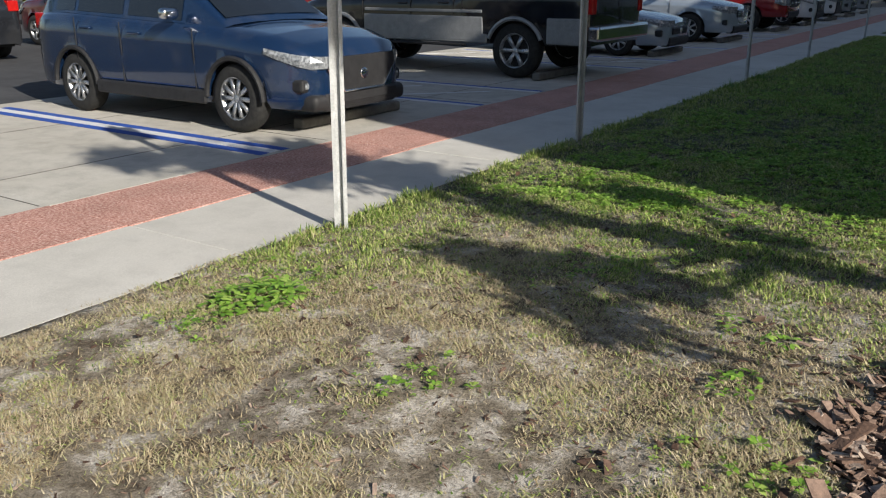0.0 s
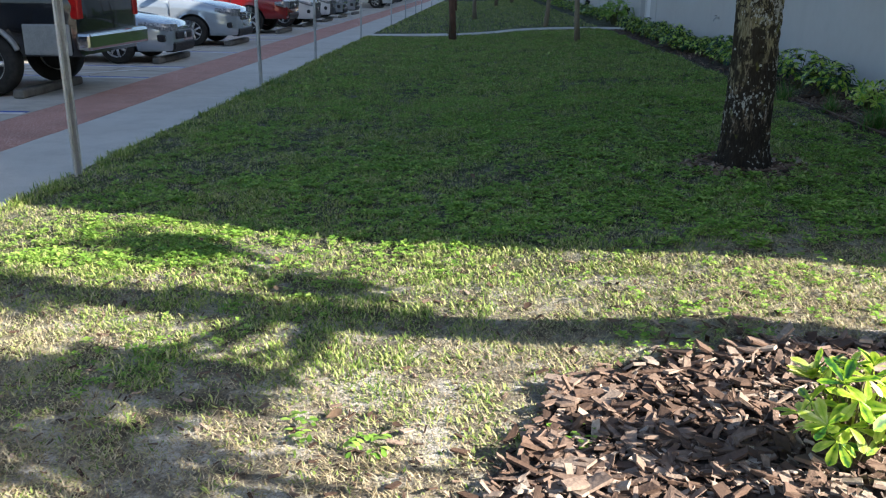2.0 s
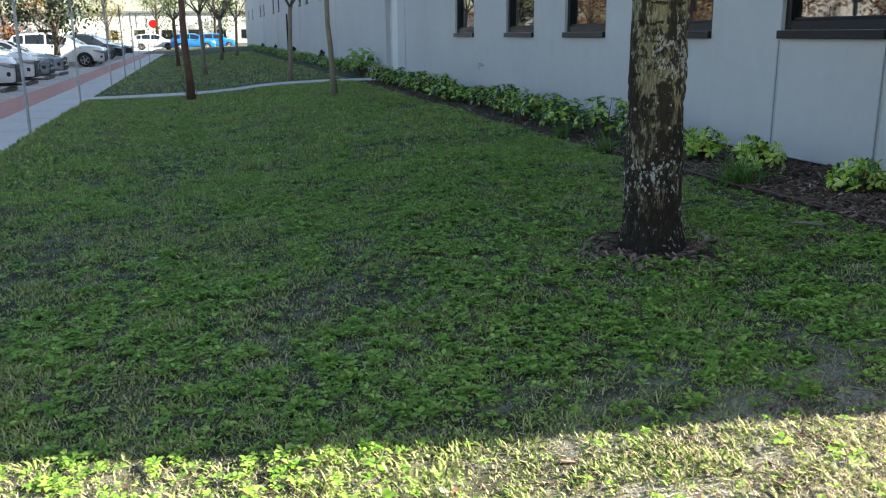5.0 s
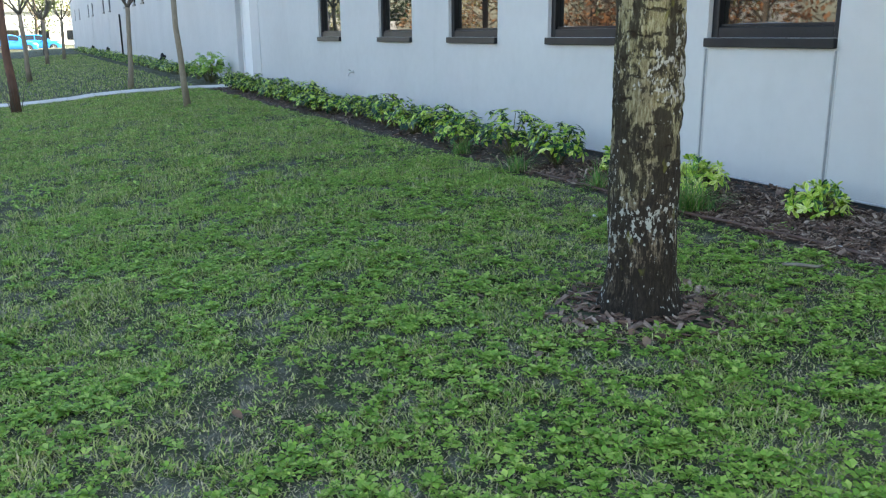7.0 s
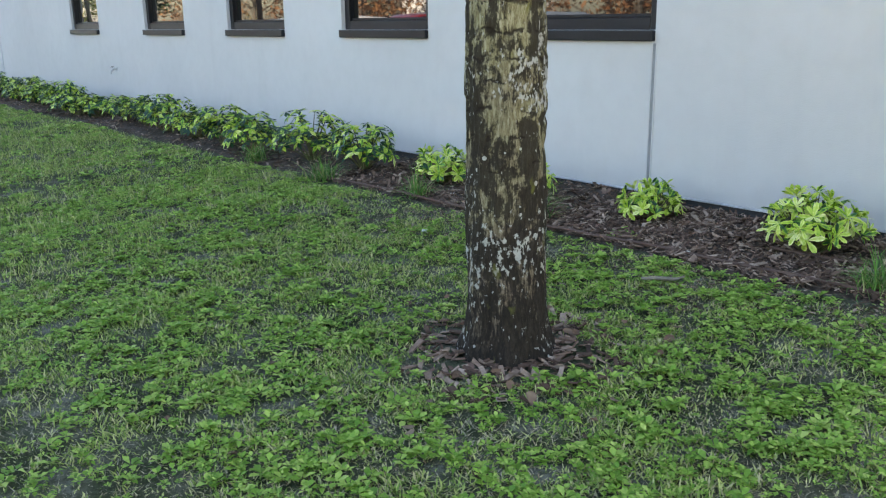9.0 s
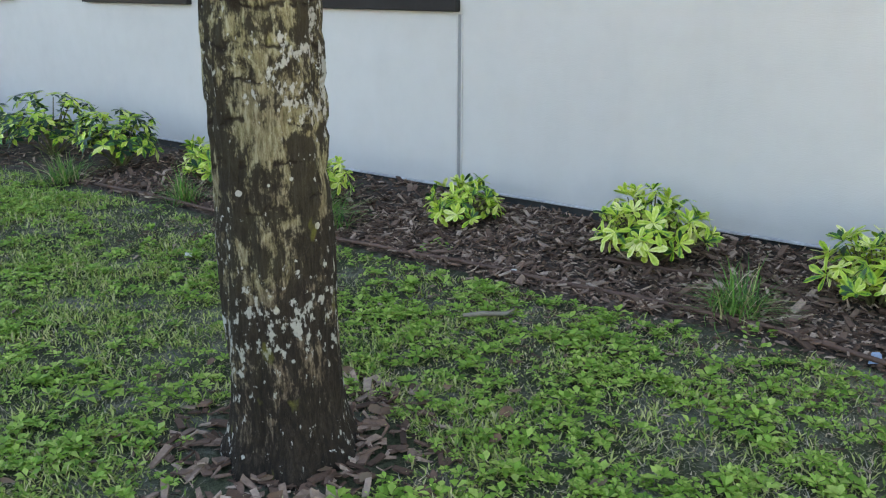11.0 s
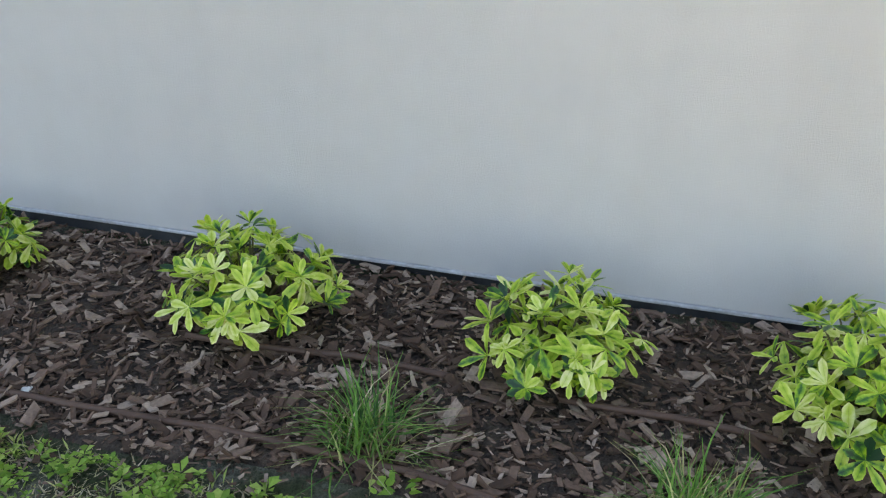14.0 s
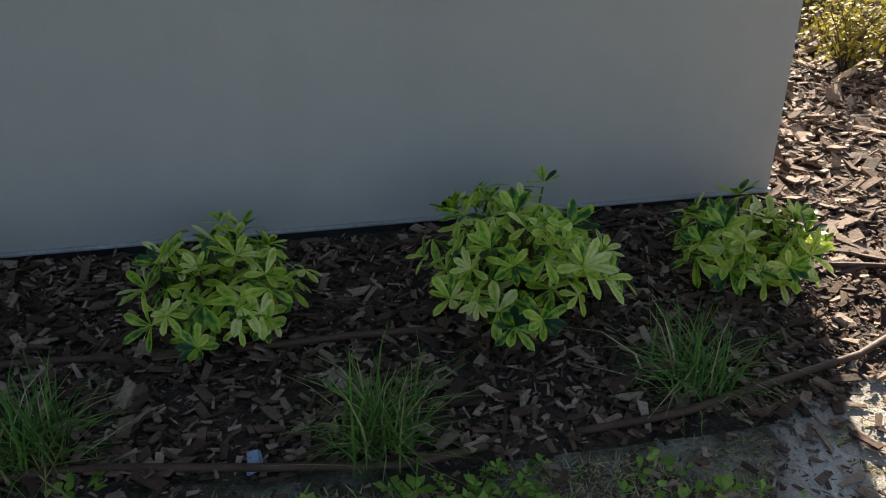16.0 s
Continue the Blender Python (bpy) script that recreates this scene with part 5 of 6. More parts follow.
for k, (m, d, nm) in enumerate(((P_DARK, SUV, "charcoal"), (P_WHITE, SEDAN, "white"), (P_SILVER, SEDAN, "silver"), (P_DARK, SUV, "charcoal"), (P_BLUE, SEDAN, "slate blue"), (P_SILVER, CROSSOVER, "silver"), (P_DARK, SEDAN, "charcoal"))):
    vehicle("sedan" if d is SEDAN else "suv", nm + " car in the far parking row", "car", -5.8 - 0.2 * (k % 3), 55.6 + 3.5 * k, d, m)
vehicle("suv", "maroon SUV parked across the driving aisle", "car", -20.6, 12.6, CROSSOVER, P_MAROON, -1)
vehicle("suv", "dark SUV parked across the driving aisle", "car", -21.0, 8.6, CROSSOVER, P_DARK, -1)
vehicle("sedan", "red car beyond the blue SUV", "car", -22.0, 22.6, SEDAN, P_RED, -1)
for k, (m, nm) in enumerate(((P_WHITE, "white"), (P_DARK, "charcoal"), (P_SILVER, "silver"), (P_RED, "red"), (P_WHITE, "white"))):
    vehicle("suv", nm + " car in the row across the aisle", "car", -22.0 + 0.3 * (k % 2), 31.0 + 7.0 * k, CROSSOVER, m, -1)
vehicle("suv", "bright blue car parked at the end of the lawn", "car", 1.2, 104.0, CROSSOVER, P_BRIGHT)
vehicle("suv", "bright blue car parked at the end of the lawn", "car", 3.8, 110.0, CROSSOVER, P_BRIGHT)
vehicle("suv", "white car parked at the far end", "car", -3.0, 106.0, CROSSOVER, P_WHITE)

M_STOP = surf("dark_concrete", [(0.10, 0.095, 0.085), (0.20, 0.19, 0.17)], 5, 60, 0.9, bumpy=0.6)
for y in (7.35, 12.6, 17.4, 21.9, 26.9, 30.6, 34.3, 38.0, 41.6, 52.0, 55.6):
    bm = bmesh.new()
    box(bm, -0.075, 0.075, -0.85, 0.85, 0.0, 0.115, 0.028, 2)
    o = part("wheel_stop", bm, M_STOP)
    o.location = (-6.28 if y > 7.2 else -5.98, y, -0.004)
    tagged(o, "dark grey concrete wheel stop before a parking bay", "wheel stop", "wheel stops")


# ---- sign posts along the pavement ----
def sign_post(y, x, tall, lean, label):
    p = thing("sign_post", (x, y, -0.03), label, "sign post", "sign posts along the pavement")
    p.rotation_euler = lean
    bm = bmesh.new()
    # a U channel: web and two flanges, open to the lawn
    box(bm, -0.018, -0.0145, -0.014, 0.014, 0, tall)
    for s in (-1, 1):
        box(bm, -0.0175, 0.014, *sorted((s * 0.0142, s * 0.0175)), 0, tall)
        box(bm, 0.0105, 0.0140, *sorted((s * 0.0178, s * 0.034)), 0, tall)
    for v in bm.verts:
        v.co.x, v.co.y = v.co.x * 1.25, v.co.y * 1.25
    part("channel", bm, M_GALV, p)
    if y < 9:
        bm = bmesh.new()
        for k in range(int(tall / 0.05)):
            vs = [bm.verts.new((-0.0236, 0.005 * math.cos(a), 0.04 + 0.05 * k + 0.005 * math.sin(a))) for a in np.linspace(0, 6.283, 9)[:-1]]
            bm.faces.new(vs)
        tagged(part("bolt_hole", bm, M_DARKMETAL, p), kind="stuff")
    part("sign_plate", boxed(-0.0285, -0.026, -0.15, 0.15, 2.08, 2.54, 0.001), M_SIGNBACK, p, "flat aluminium parking sign")
    for zz in (2.16, 2.46):
        part("bolt", boxed(-0.034, 0.0, -0.008, 0.008, zz - 0.008, zz + 0.008, 0.002), M_GALV, p)


for y, x, lean in ((3.93, -3.46, (-0.010, -0.022, -0.75)), (7.51, -3.52, (0.008, 0.0, -0.3)), (13.79, -3.64, (0, -0.012, 0.0)), (18.13, -3.64, (0.01, 0.0, 0)), (24.23, -3.58, (0, 0.006, 0)), (31.8, -3.56, (0, 0, 0)), (37.5, -3.56, (0, 0, 0)), (43.0, -3.56, (0, 0, 0)), (47.0, -3.56, (0, 0, 0)), (56.0, -3.56, (0, 0, 0))):
    sign_post(y, x, 2.62, lean, "galvanised U-channel sign post at the pavement's edge")


# ---- fixtures on the wall ----
def wall_hood(y, z):
    bm = bmesh.new()
    lathe(bm, [(0.03, 0.28), (0.05, 0.26), (0.12, 0.03), (0.125, 0.0), (0.10, 0.0)], 14)
    for v in bm.verts:
        v.co.x = min(v.co.x, 0.10) * 1.0
    h = thing("wall_light", (WALL_X - 0.13, y, z), "dark cone-shaped wall light low on the stucco", "wall light", "wall lights")
    part("shade", bm, M_DARKMETAL, h, smooth=True)
    part("bracket", boxed(0.03, 0.131, -0.03, 0.03, 0.10, 0.20, 0.006), M_DARKMETAL, h)


for y in (28.8, 39.2, 50.0, 61.0, 72.3):
    wall_hood(y, 0.62)
tap = thing("hose_tap", (WALL_X, 18.33, 0.90), "small outdoor tap on the stucco wall", "tap")
part("body", tube(bmesh.new(), [(0.005, 0, 0.03), (-0.05, 0, 0.03), (-0.09, 0, 0.0), (-0.10, 0, -0.05)], [0.018, 0.016, 0.014, 0.012], 8), M_GALV, tap)
part("handle", boxed(-0.075, -0.055, -0.035, 0.035, 0.055, 0.068, 0.004), M_DARKMETAL, tap)
part("flange", boxed(-0.006, 0.004, -0.035, 0.035, -0.005, 0.065, 0.002), M_GALV, tap)
pipe = thing("downpipe", (WALL_X - 0.05, 53.6, 0.36), "slim dark downpipe on the stucco wall", "downpipe")
part("pipe", tube(bmesh.new(), [(0, 0, 0), (0, 0, 2.3)], 0.045, 8), M_DARKMETAL, pipe)
part("bracket", boxed(-0.05, 0.051, -0.06, 0.06, 1.2, 1.24), M_DARKMETAL, pipe)
awn = thing("awning", (WALL_X, 33.2, 3.12), "small dark wedge-shaped awning on the wall", "awning")
bm = bmesh.new()
vs = [bm.verts.new(p) for p in ((0.002, -0.75, 0), (0.002, 0.75, 0), (0.002, -0.75, 0.8), (0.002, 0.75, 0.8), (-0.7, -0.75, 0), (-0.7, 0.75, 0))]
for f in ((0, 4, 2), (1, 3, 5), (2, 4, 5, 3), (0, 1, 5, 4), (0, 2, 3, 1)):
    bm.faces.new([vs[i] for i in f])
part("canopy", bm, M_DARKMETAL, awn)

# ---- distance: trees, low buildings ----
M_GOLD = leafy("gold_leaf", [(0.22, 0.20, 0.03), (0.44, 0.38, 0.05), (0.58, 0.48, 0.09)], 0.6, 0.35, scale=2.0)
M_CROWN = [leafy("crown_green", [(0.03, 0.055, 0.012), (0.055, 0.09, 0.018), (0.10, 0.13, 0.03)], 0.6, 0.2, scale=0.4),
           leafy("crown_gold", [(0.09, 0.09, 0.018), (0.17, 0.15, 0.03), (0.25, 0.21, 0.05)], 0.6, 0.2, scale=0.4),
           leafy("crown_rust", [(0.12, 0.045, 0.016), (0.22, 0.095, 0.032), (0.30, 0.16, 0.07)], 0.6, 0.2, scale=0.4),
           leafy("crown_dark", [(0.008, 0.022, 0.007), (0.016, 0.036, 0.011), (0.03, 0.055, 0.017)], 0.6, 0.1, scale=0.4)]


def big_tree(kind, tall, wide, seed, dense=2600, low=0.3):
    r = np.random.default_rng(seed)
    rr = random.Random(seed)
    t = thing("tree", (0, 0, 0), ("leafy green tree", "golden-leaved autumn tree", "rust-leaved autumn tree", "dense dark green tree")[kind] + " at the edge of the parking lot", "tree", "trees round the parking lot")
    limbs = [((0, 0, -0.1), (0.1, 0, tall * 0.25), (0.0, 0.15, tall * 0.5), (0.1, 0.1, tall * 0.8))]
    part("trunk", tube(bmesh.new(), limbs[0], [tall * 0.028, tall * 0.021, tall * 0.016, tall * 0.006], 9), M_BARK, t, smooth=True)
    clumps = []
    bm = bmesh.new()
    for k in range(16):
        a, h = rr.uniform(0, 6.283), rr.uniform(low, 0.95)
        rad = wide / 2 * math.sin(math.pi * min(1, 0.18 + 0.8 * (h - low) / (1 - low))) * rr.uniform(0.45, 0.95)
        c = (rad * math.cos(a), rad * math.sin(a), tall * h)
        clumps.append((c, wide * rr.uniform(0.13, 0.22)))
        tube(bm, [(0, 0, tall * (h - 0.22)), (c[0] * 0.5, c[1] * 0.5, tall * (h - 0.1)), c], [tall * 0.009, tall * 0.006, tall * 0.002], 5, cap=False)
    part("bough", bm, M_BARK, t)
    n = dense
    pick = r.integers(0, len(clumps), n)
    c = np.array([q[0] for q in clumps])[pick]
    s = np.array([q[1] for q in clumps])[pick]
    where = c + r.normal(0, 1, (n, 3)) * s[:, None] * (0.62, 0.62, 0.48)
    leaf = plain_leaf(1.0, 0.7, 0.3)
    tilted = [(turn_y(leaf[0], q), leaf[1], leaf[2]) for q in (-1.0, -0.3, 0.4, 1.1)]
    part("crown", sheet("crown", *scatter(tilted, where, r.uniform(0.16, 0.34, n) * tall / 9, r.uniform(0, 6.283, n))), M_CROWN[kind], t)
    return t


rt = random.Random(4)
KINDS = [big_tree(0, 10, 7.5, 1), big_tree(1, 9, 7.5, 2, 2400, 0.12), big_tree(2, 9.5, 8, 3, 2600, 0.12), big_tree(3, 6.0, 4.4, 4, 3200, 0.32)]
SPOTS = [(0, -17, 118), (1, -24, 92), (2, -31, 88), (1, -27, 70), (2, -34, 64), (1, -36, 50), (2, -33, 38), (0, -40, 30), (1, -35, 22), (2, -38, 12), (0, -36, 0), (1, -44, 58), (0, -44, 76), (2, -21, 108), (0, -30, 112), (1, -12, 126), (0, -6, 132), (0, 2, 136), (1, 9, 140), (2, -40, 100), (0, -50, 44), (1, -48, 18), (0, 16, 128), (2, -37, 78), (1, -34, 30), (2, -42, 40), (1, -31, 46), (2, -29, 33), (2, -29, 41), (2, -28, 52), (2, -29, 58), (2, -28, 66), (2, -27, 80), (1, -26, 97)]
firsts = {}
for k, x, y in SPOTS:
    m = pose(x, y, -0.1, 0, 0, rt.uniform(0, 360))
    if k not in firsts:
        firsts[k] = KINDS[k]
        KINDS[k].matrix_world = m
    else:
        copy_thing(KINDS[k], m)
KINDS[3].matrix_world = pose(-7.2, 46.6, 0.0, 0, 0, 20)
M_FARWALL = surf("far_white_wall", [(0.62, 0.61, 0.58), (0.74, 0.73, 0.70)], 0.6, 12, 0.8, spread=0.1)
for x, y, w, h in ((-28, 128, 26, 4.2), (-4, 150, 30, 5.0), (-62, 80, 14, 5.0)):
    hs = thing("low_building", (x, y, -0.1), "low white flat-roofed building beyond the trees", "building", "far buildings")
    part("wall", boxed(-w / 2, w / 2, -6, 6, 0, h), M_FARWALL, hs)
    part("roof", boxed(-w / 2 - 0.3, w / 2 + 0.3, -6.3, 6.3, h + 0.004, h + 0.3), M_SIGNBACK, hs)
    for k in range(int(w / 4)):
        part("window", boxed(-w / 2 + 1.2 + 4 * k, -w / 2 + 2.8 + 4 * k, -6.04, -5.9, 1.1, 2.5), M_CARGLASS, hs)
stop = thing("stop_sign", (-4.6, 88.0, 0), "red octagonal stop sign at the far end", "stop sign")
part("pole", tube(bmesh.new(), [(0, 0, 0), (0, 0, 2.9)], 0.03, 6), M_GALV, stop)
bm = bmesh.new()
lathe(bm, [(0.001, -0.01), (0.38, -0.01), (0.38, 0.01), (0.001, 0.01)], 8, "y")
bmesh.ops.translate(bm, verts=bm.verts, vec=(0, -0.05, 2.6))
part("plate", bm, M_TAIL, stop)

# shrubs and a trunk in the sun beyond the corner
def twiggy(x, y, wide, tall, n, seed, label):
    r = np.random.default_rng(seed)
    s = thing("sparse_shrub", (x, y, float(turf_z(x, y))), label, "shrub", "thin shrubs beyond the corner")
    bm = bmesh.new()
    where = []
    for k in range(26):
        a, t = r.uniform(0, 6.283), r.uniform(0.15, 1)
        e = Vector((wide / 2 * t * math.cos(a), wide / 2 * t * math.sin(a), tall * r.uniform(0.5, 1.0)))
        m = e * 0.5 + Vector((r.normal(0, 0.04), r.normal(0, 0.04), 0.03))
        tube(bm, [(0, 0, -0.02), m, e], [0.006, 0.004, 0.002], 4)
        for q in np.linspace(0.35, 1.05, n // 26):
            p = (m * (1 - q) * 2 * q + e * q * q) if q < 1 else e
            where.append(p + Vector(r.normal(0, 0.05, 3)))
    part("stem", bm, M_TWIG, s)
    where = np.array(where)
    leaf = leaflet(1.0, 0.5, 0.3, 0.4)
    tilted = [(turn_y(leaf[0], q), leaf[1], leaf[2]) for q in (-0.8, -0.2, 0.5)]
    part("foliage", sheet("foliage", *scatter(tilted, where, r.uniform(0.03, 0.055, len(where)), r.uniform(0, 6.283, len(where)))), M_GOLD, s)


for k, (x, y, wide, tall) in enumerate(((5.75, 2.75, 0.8, 0.5), (5.9, 2.2, 0.9, 0.6), (5.45, 1.85, 0.8, 0.55), (6.5, 1.55, 1.2, 0.8), (6.9, 2.3, 1.2, 0.7), (7.5, 1.8, 1.3, 0.8), (5.8, 1.2, 1.1, 0.8), (7.0, 0.9, 1.4, 0.9), (8.1, 1.3, 1.4, 0.9), (6.3, 0.5, 1.2, 0.9), (8.0, 2.6, 1.3, 0.7))):
    twiggy(x, y, wide, tall, 900, k + 1, "thin golden-leaved shrub in sunlit mulch")
post = thing("wooden_post", (5.4, 1.35, 0.3), "short weathered red-brown wooden post in the mulch", "post")
part("shaft", boxed(-0.09, 0.09, -0.09, 0.09, -0.1, 0.95, 0.012, 2), M_REDBARK, post)
part("cap", boxed(-0.10, 0.10, -0.10, 0.10, 0.951, 0.985, 0.008), M_REDBARK, post)


# ---- bark mulch beds ----
def chip_shape(r):
    """A flat splintered piece of bark, about 1 long."""
    n = 6
    w = r.uniform(0.24, 0.52)
    x = np.array([-0.5, 0.1, 0.5, 0.42, -0.1, -0.46]) + r.uniform(-0.1, 0.1, n)
    y = np.array([-0.5, -0.55, -0.25, 0.5, 0.45, 0.3]) * w + r.uniform(-0.08, 0.08, n)
    top = np.stack([x, y, 0.05 + 0.16 * x * r.uniform(-1, 1) + r.uniform(-0.03, 0.03, n)], -1)
    low = np.stack([x * 1.04, y * 1.04, top[:, 2] - r.uniform(0.04, 0.09)], -1)
    v = np.concatenate([top, low])
    mid = np.array([[0, 0, top[:, 2].mean() + r.uniform(-0.02, 0.02)]])
    v = np.concatenate([v, mid])
    f = []
    for k in range(n):
        j = (k + 1) % n
        f += [(k, j, 2 * n), (k, n + k, n + j), (k, n + j, j)]
    return v, np.array(f), np.zeros((len(v), 2))


def bit_shape(r):
    """A smaller splinter with four corners, for the mass of the mulch."""
    w = r.uniform(0.16, 0.5)
    x = np.array([-0.5, 0.48, 0.52, -0.44]) + r.uniform(-0.14, 0.14, 4)
    y = np.array([-0.5, -0.42, 0.5, 0.38]) * w + r.uniform(-0.07, 0.07, 4)
    top = np.stack([x, y, 0.06 + 0.2 * x * r.uniform(-1, 1) + r.uniform(-0.05, 0.05, 4)], -1)
    v = np.concatenate([top, np.stack([x, y, top[:, 2] - 0.09], -1)])
    f = [(0, 1, 2), (0, 2, 3)]
    for k in range(4):
        j = (k + 1) % 4
        f += [(k, 4 + k, 4 + j), (k, 4 + j, j)]
    return v, np.array(f), np.zeros((8, 2))


rc = np.random.default_rng(17)
BIG_CHIPS = [chip_shape(rc) for _ in range(14)]
CHIPS = [bit_shape(rc) for _ in range(16)]
CHIP_MESHES = []
for c in BIG_CHIPS:
    me = sheet("bark_chip", c[0], c[1], flat=True)
    me.materials.append(M_CHIP)
    CHIP_MESHES.append(me)


# the same chips again in the sun-brightened colour
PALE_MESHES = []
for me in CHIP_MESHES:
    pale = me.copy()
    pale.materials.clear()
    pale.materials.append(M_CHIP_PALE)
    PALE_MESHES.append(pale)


def bed_sheet(inside, x0, x1, y0, y1, step, lift, name, material, label):
    """A patch of soil lying on the lawn, with a ragged outline."""
    xs, ys = np.arange(x0, x1 + step, step), np.arange(y0, y1 + step, step)
    X, Y = np.meshgrid(xs, ys)
    Z = turf_z(X, Y) + lift + 0.02 * (vnoise(X * 9, Y * 9) - 0.4)
    i = np.arange(X.size).reshape(X.shape)
    F = np.stack([i[:-1, :-1], i[:-1, 1:], i[1:, 1:], i[1:, :-1]], -1).reshape(-1, 4)
    keep = inside(X, Y).ravel()
    Z = np.where(keep.reshape(X.shape), Z, turf_z(X, Y) - 0.03)
    F = F[keep[F].any(1)]
    ob = part(name, sheet(name, np.stack([X, Y, Z], -1).reshape(-1, 3), F), material, smooth=True)
    return tagged(ob, label, "mulch bed", kind="structure")


def wall_bed(x, y):
    edge = BED_X - 0.05 + 0.10 * (vnoise(x * 3, y * 1.7) - 0.5) + np.where(y < 4.6, (4.6 - y) * 0.25, 0)
    return (x > edge) & (x < 4.24) & (y > 3.7) & (y < 25.2)


def sun_bed(x, y):
    left = np.interp(y, (-1.0, 1.6, 2.6, 2.9, 3.5, 3.85, 4.05), (-0.3, -0.2, -0.34, -0.33, -0.22, 0.08, 0.7)) + 0.26 * (vnoise(x * 5, y * 5) - 0.5)
    return (x > left) & (x < 2.5) & (y > -1) & (y < 4.05)


def corner_bed(x, y):
    return (x > np.interp(y, (0, 3.2, 3.9), (3.9, 3.6, 3.35)) + 0.3 * (vnoise(x * 3, y * 3) - 0.5)) & (x < 9.5) & (y > -2) & (y < 3.99)


def sand_patch(x, y):
    e = vnoise(x * 2.3, y * 2.3)
    return (((x - 2.75) / 0.85) ** 2 + ((y - 3.75) / 1.05) ** 2 + 0.9 * (e - 0.5) < 1)


beds = []
for inside, span, label, dense, near, big in (
    (wall_bed, (3.0, 4.28, 3.7, 25.2), "dark bark mulch bed along the foot of the wall", 3000, lambda x, y: (y > 4.2) & (y < 8.2) & (x < 3.75), 0.031),
    (sun_bed, (-1.1, 2.5, -1.0, 4.1), "sunlit brown bark mulch bed in the lawn", 2200, lambda x, y: (y > 2.2) & (x < 1.3), 0.050),
    (corner_bed, (3.2, 9.5, -2.0, 3.99), "sunlit bark mulch beyond the building corner", 1000, lambda x, y: (y > 2.4) & (x < 5.5), 0.056),
):
    b = bed_sheet(inside, *span, 0.05, 0.012, "mulch_bed", M_MULCH, label)
    n = int((span[1] - span[0]) * (span[3] - span[2]) * dense)
    x, y = rng.uniform(span[0], span[1], n), rng.uniform(span[2], span[3], n)
    ok = inside(x, y)
    if inside is wall_bed:
        ok &= rng.random(n) < np.where(y > 11, 0.1, np.where(y > 8.6, 0.5, 1.0))
    elif inside is sun_bed:
        ok &= rng.random(n) < np.where((y < 1.4) | (x > 1.5), 0.2, 1.0)
    else:
        ok &= rng.random(n) < np.where((y < 0.3) | (x > 7.5), 0.3, 1.0)
    x, y = x[ok], y[ok]
    n = len(x)
    z = turf_z(x, y) + 0.016 + 0.02 * rng.random(n)
    size = big * rng.lognormal(-0.2, 0.62, n).clip(0.2, 2.6)
    yaw, pitch = rng.uniform(0, 6.283, n), rng.normal(0, 0.36, n)
    single = np.nonzero(near(x, y) & (size > big * 0.9))[0][:280]
    rest = np.setdiff1d(np.arange(n), single)
    v, f, u = scatter(CHIPS, np.stack([x, y, z], -1)[rest], size[rest], yaw[rest], pitch[rest])
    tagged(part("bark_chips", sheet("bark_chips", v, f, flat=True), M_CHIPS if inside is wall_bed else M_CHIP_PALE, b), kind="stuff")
    for i in single:
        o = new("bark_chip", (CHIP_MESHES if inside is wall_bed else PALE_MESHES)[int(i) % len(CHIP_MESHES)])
        o.parent = b
        k = size[i]
        o.matrix_basis = Matrix.LocRotScale((x[i], y[i], z[i] + 0.006), Euler((rng.normal(0, 0.15), pitch[i], yaw[i])), (k, k, k))
n = 1500
x, y = rng.uniform(-1.3, 1.0, n), rng.uniform(1.2, 4.6, n)
left = np.interp(y, (1.2, 2.6, 3.5, 3.9, 4.6), (-0.25, -0.34, -0.22, 0.15, 1.2))
ok = rng.random(n) < np.exp(-np.maximum(left - x, 0) / 0.16) * (x < left + 0.2)
x, y = x[ok], y[ok]
stray = scatter(CHIPS, np.stack([x, y, turf_z(x, y) + 0.014], -1), 0.042 * rng.lognormal(0, 0.5, len(x)).clip(0.3, 2), rng.uniform(0, 6.283, len(x)), rng.normal(0, 0.3, len(x)))
tagged(part("bark_litter", sheet("bark_litter", stray[0], stray[1], flat=True), M_CHIPS), "loose bark chips strewn into the grass beside the bed", "litter", kind="stuff")
sand = bed_sheet(sand_patch, 1.2, 3.8, 2.5, 5.2, 0.025, 0.006, "bare_soil", M_SAND, "bare grey sandy soil between lawn and mulch")
sand["category"] = "soil"


# ---- lawn: turf, thatch and weeds ----
def spread_points(n, x0, x1, y0, y1, keep):
    x, y = rng.uniform(x0, x1, n), rng.uniform(y0, y1, n)
    ok = (rng.random(n) < keep(x, y)) & ~sun_bed(x, y) & ~(wall_bed(x, y)) & ~((x > 3.05) & (y > 3.7)) & ~(sand_patch(x, y) & (rng.random(len(x)) < 0.85)) & ~((x > 2.3) & (y < 3.9)) & ~((x - 1.6) ** 2 + (y - 7.22) ** 2 < (0.27 + 0.2 * vnoise(x * 4, y * 4)) ** 2 * (0.6 + 0.8 * rng.random(len(x)))) & ~((y > 25.35) & (y < 26.75))
    return x[ok], y[ok]


def clump(x, y):
    """Tussocks a hand wide with thin ground between them."""
    return 0.45 * vnoise(x * 6.3, y * 6.3 + 2) + 0.55 * vnoise(x * 14.7 + 5, y * 14.7)


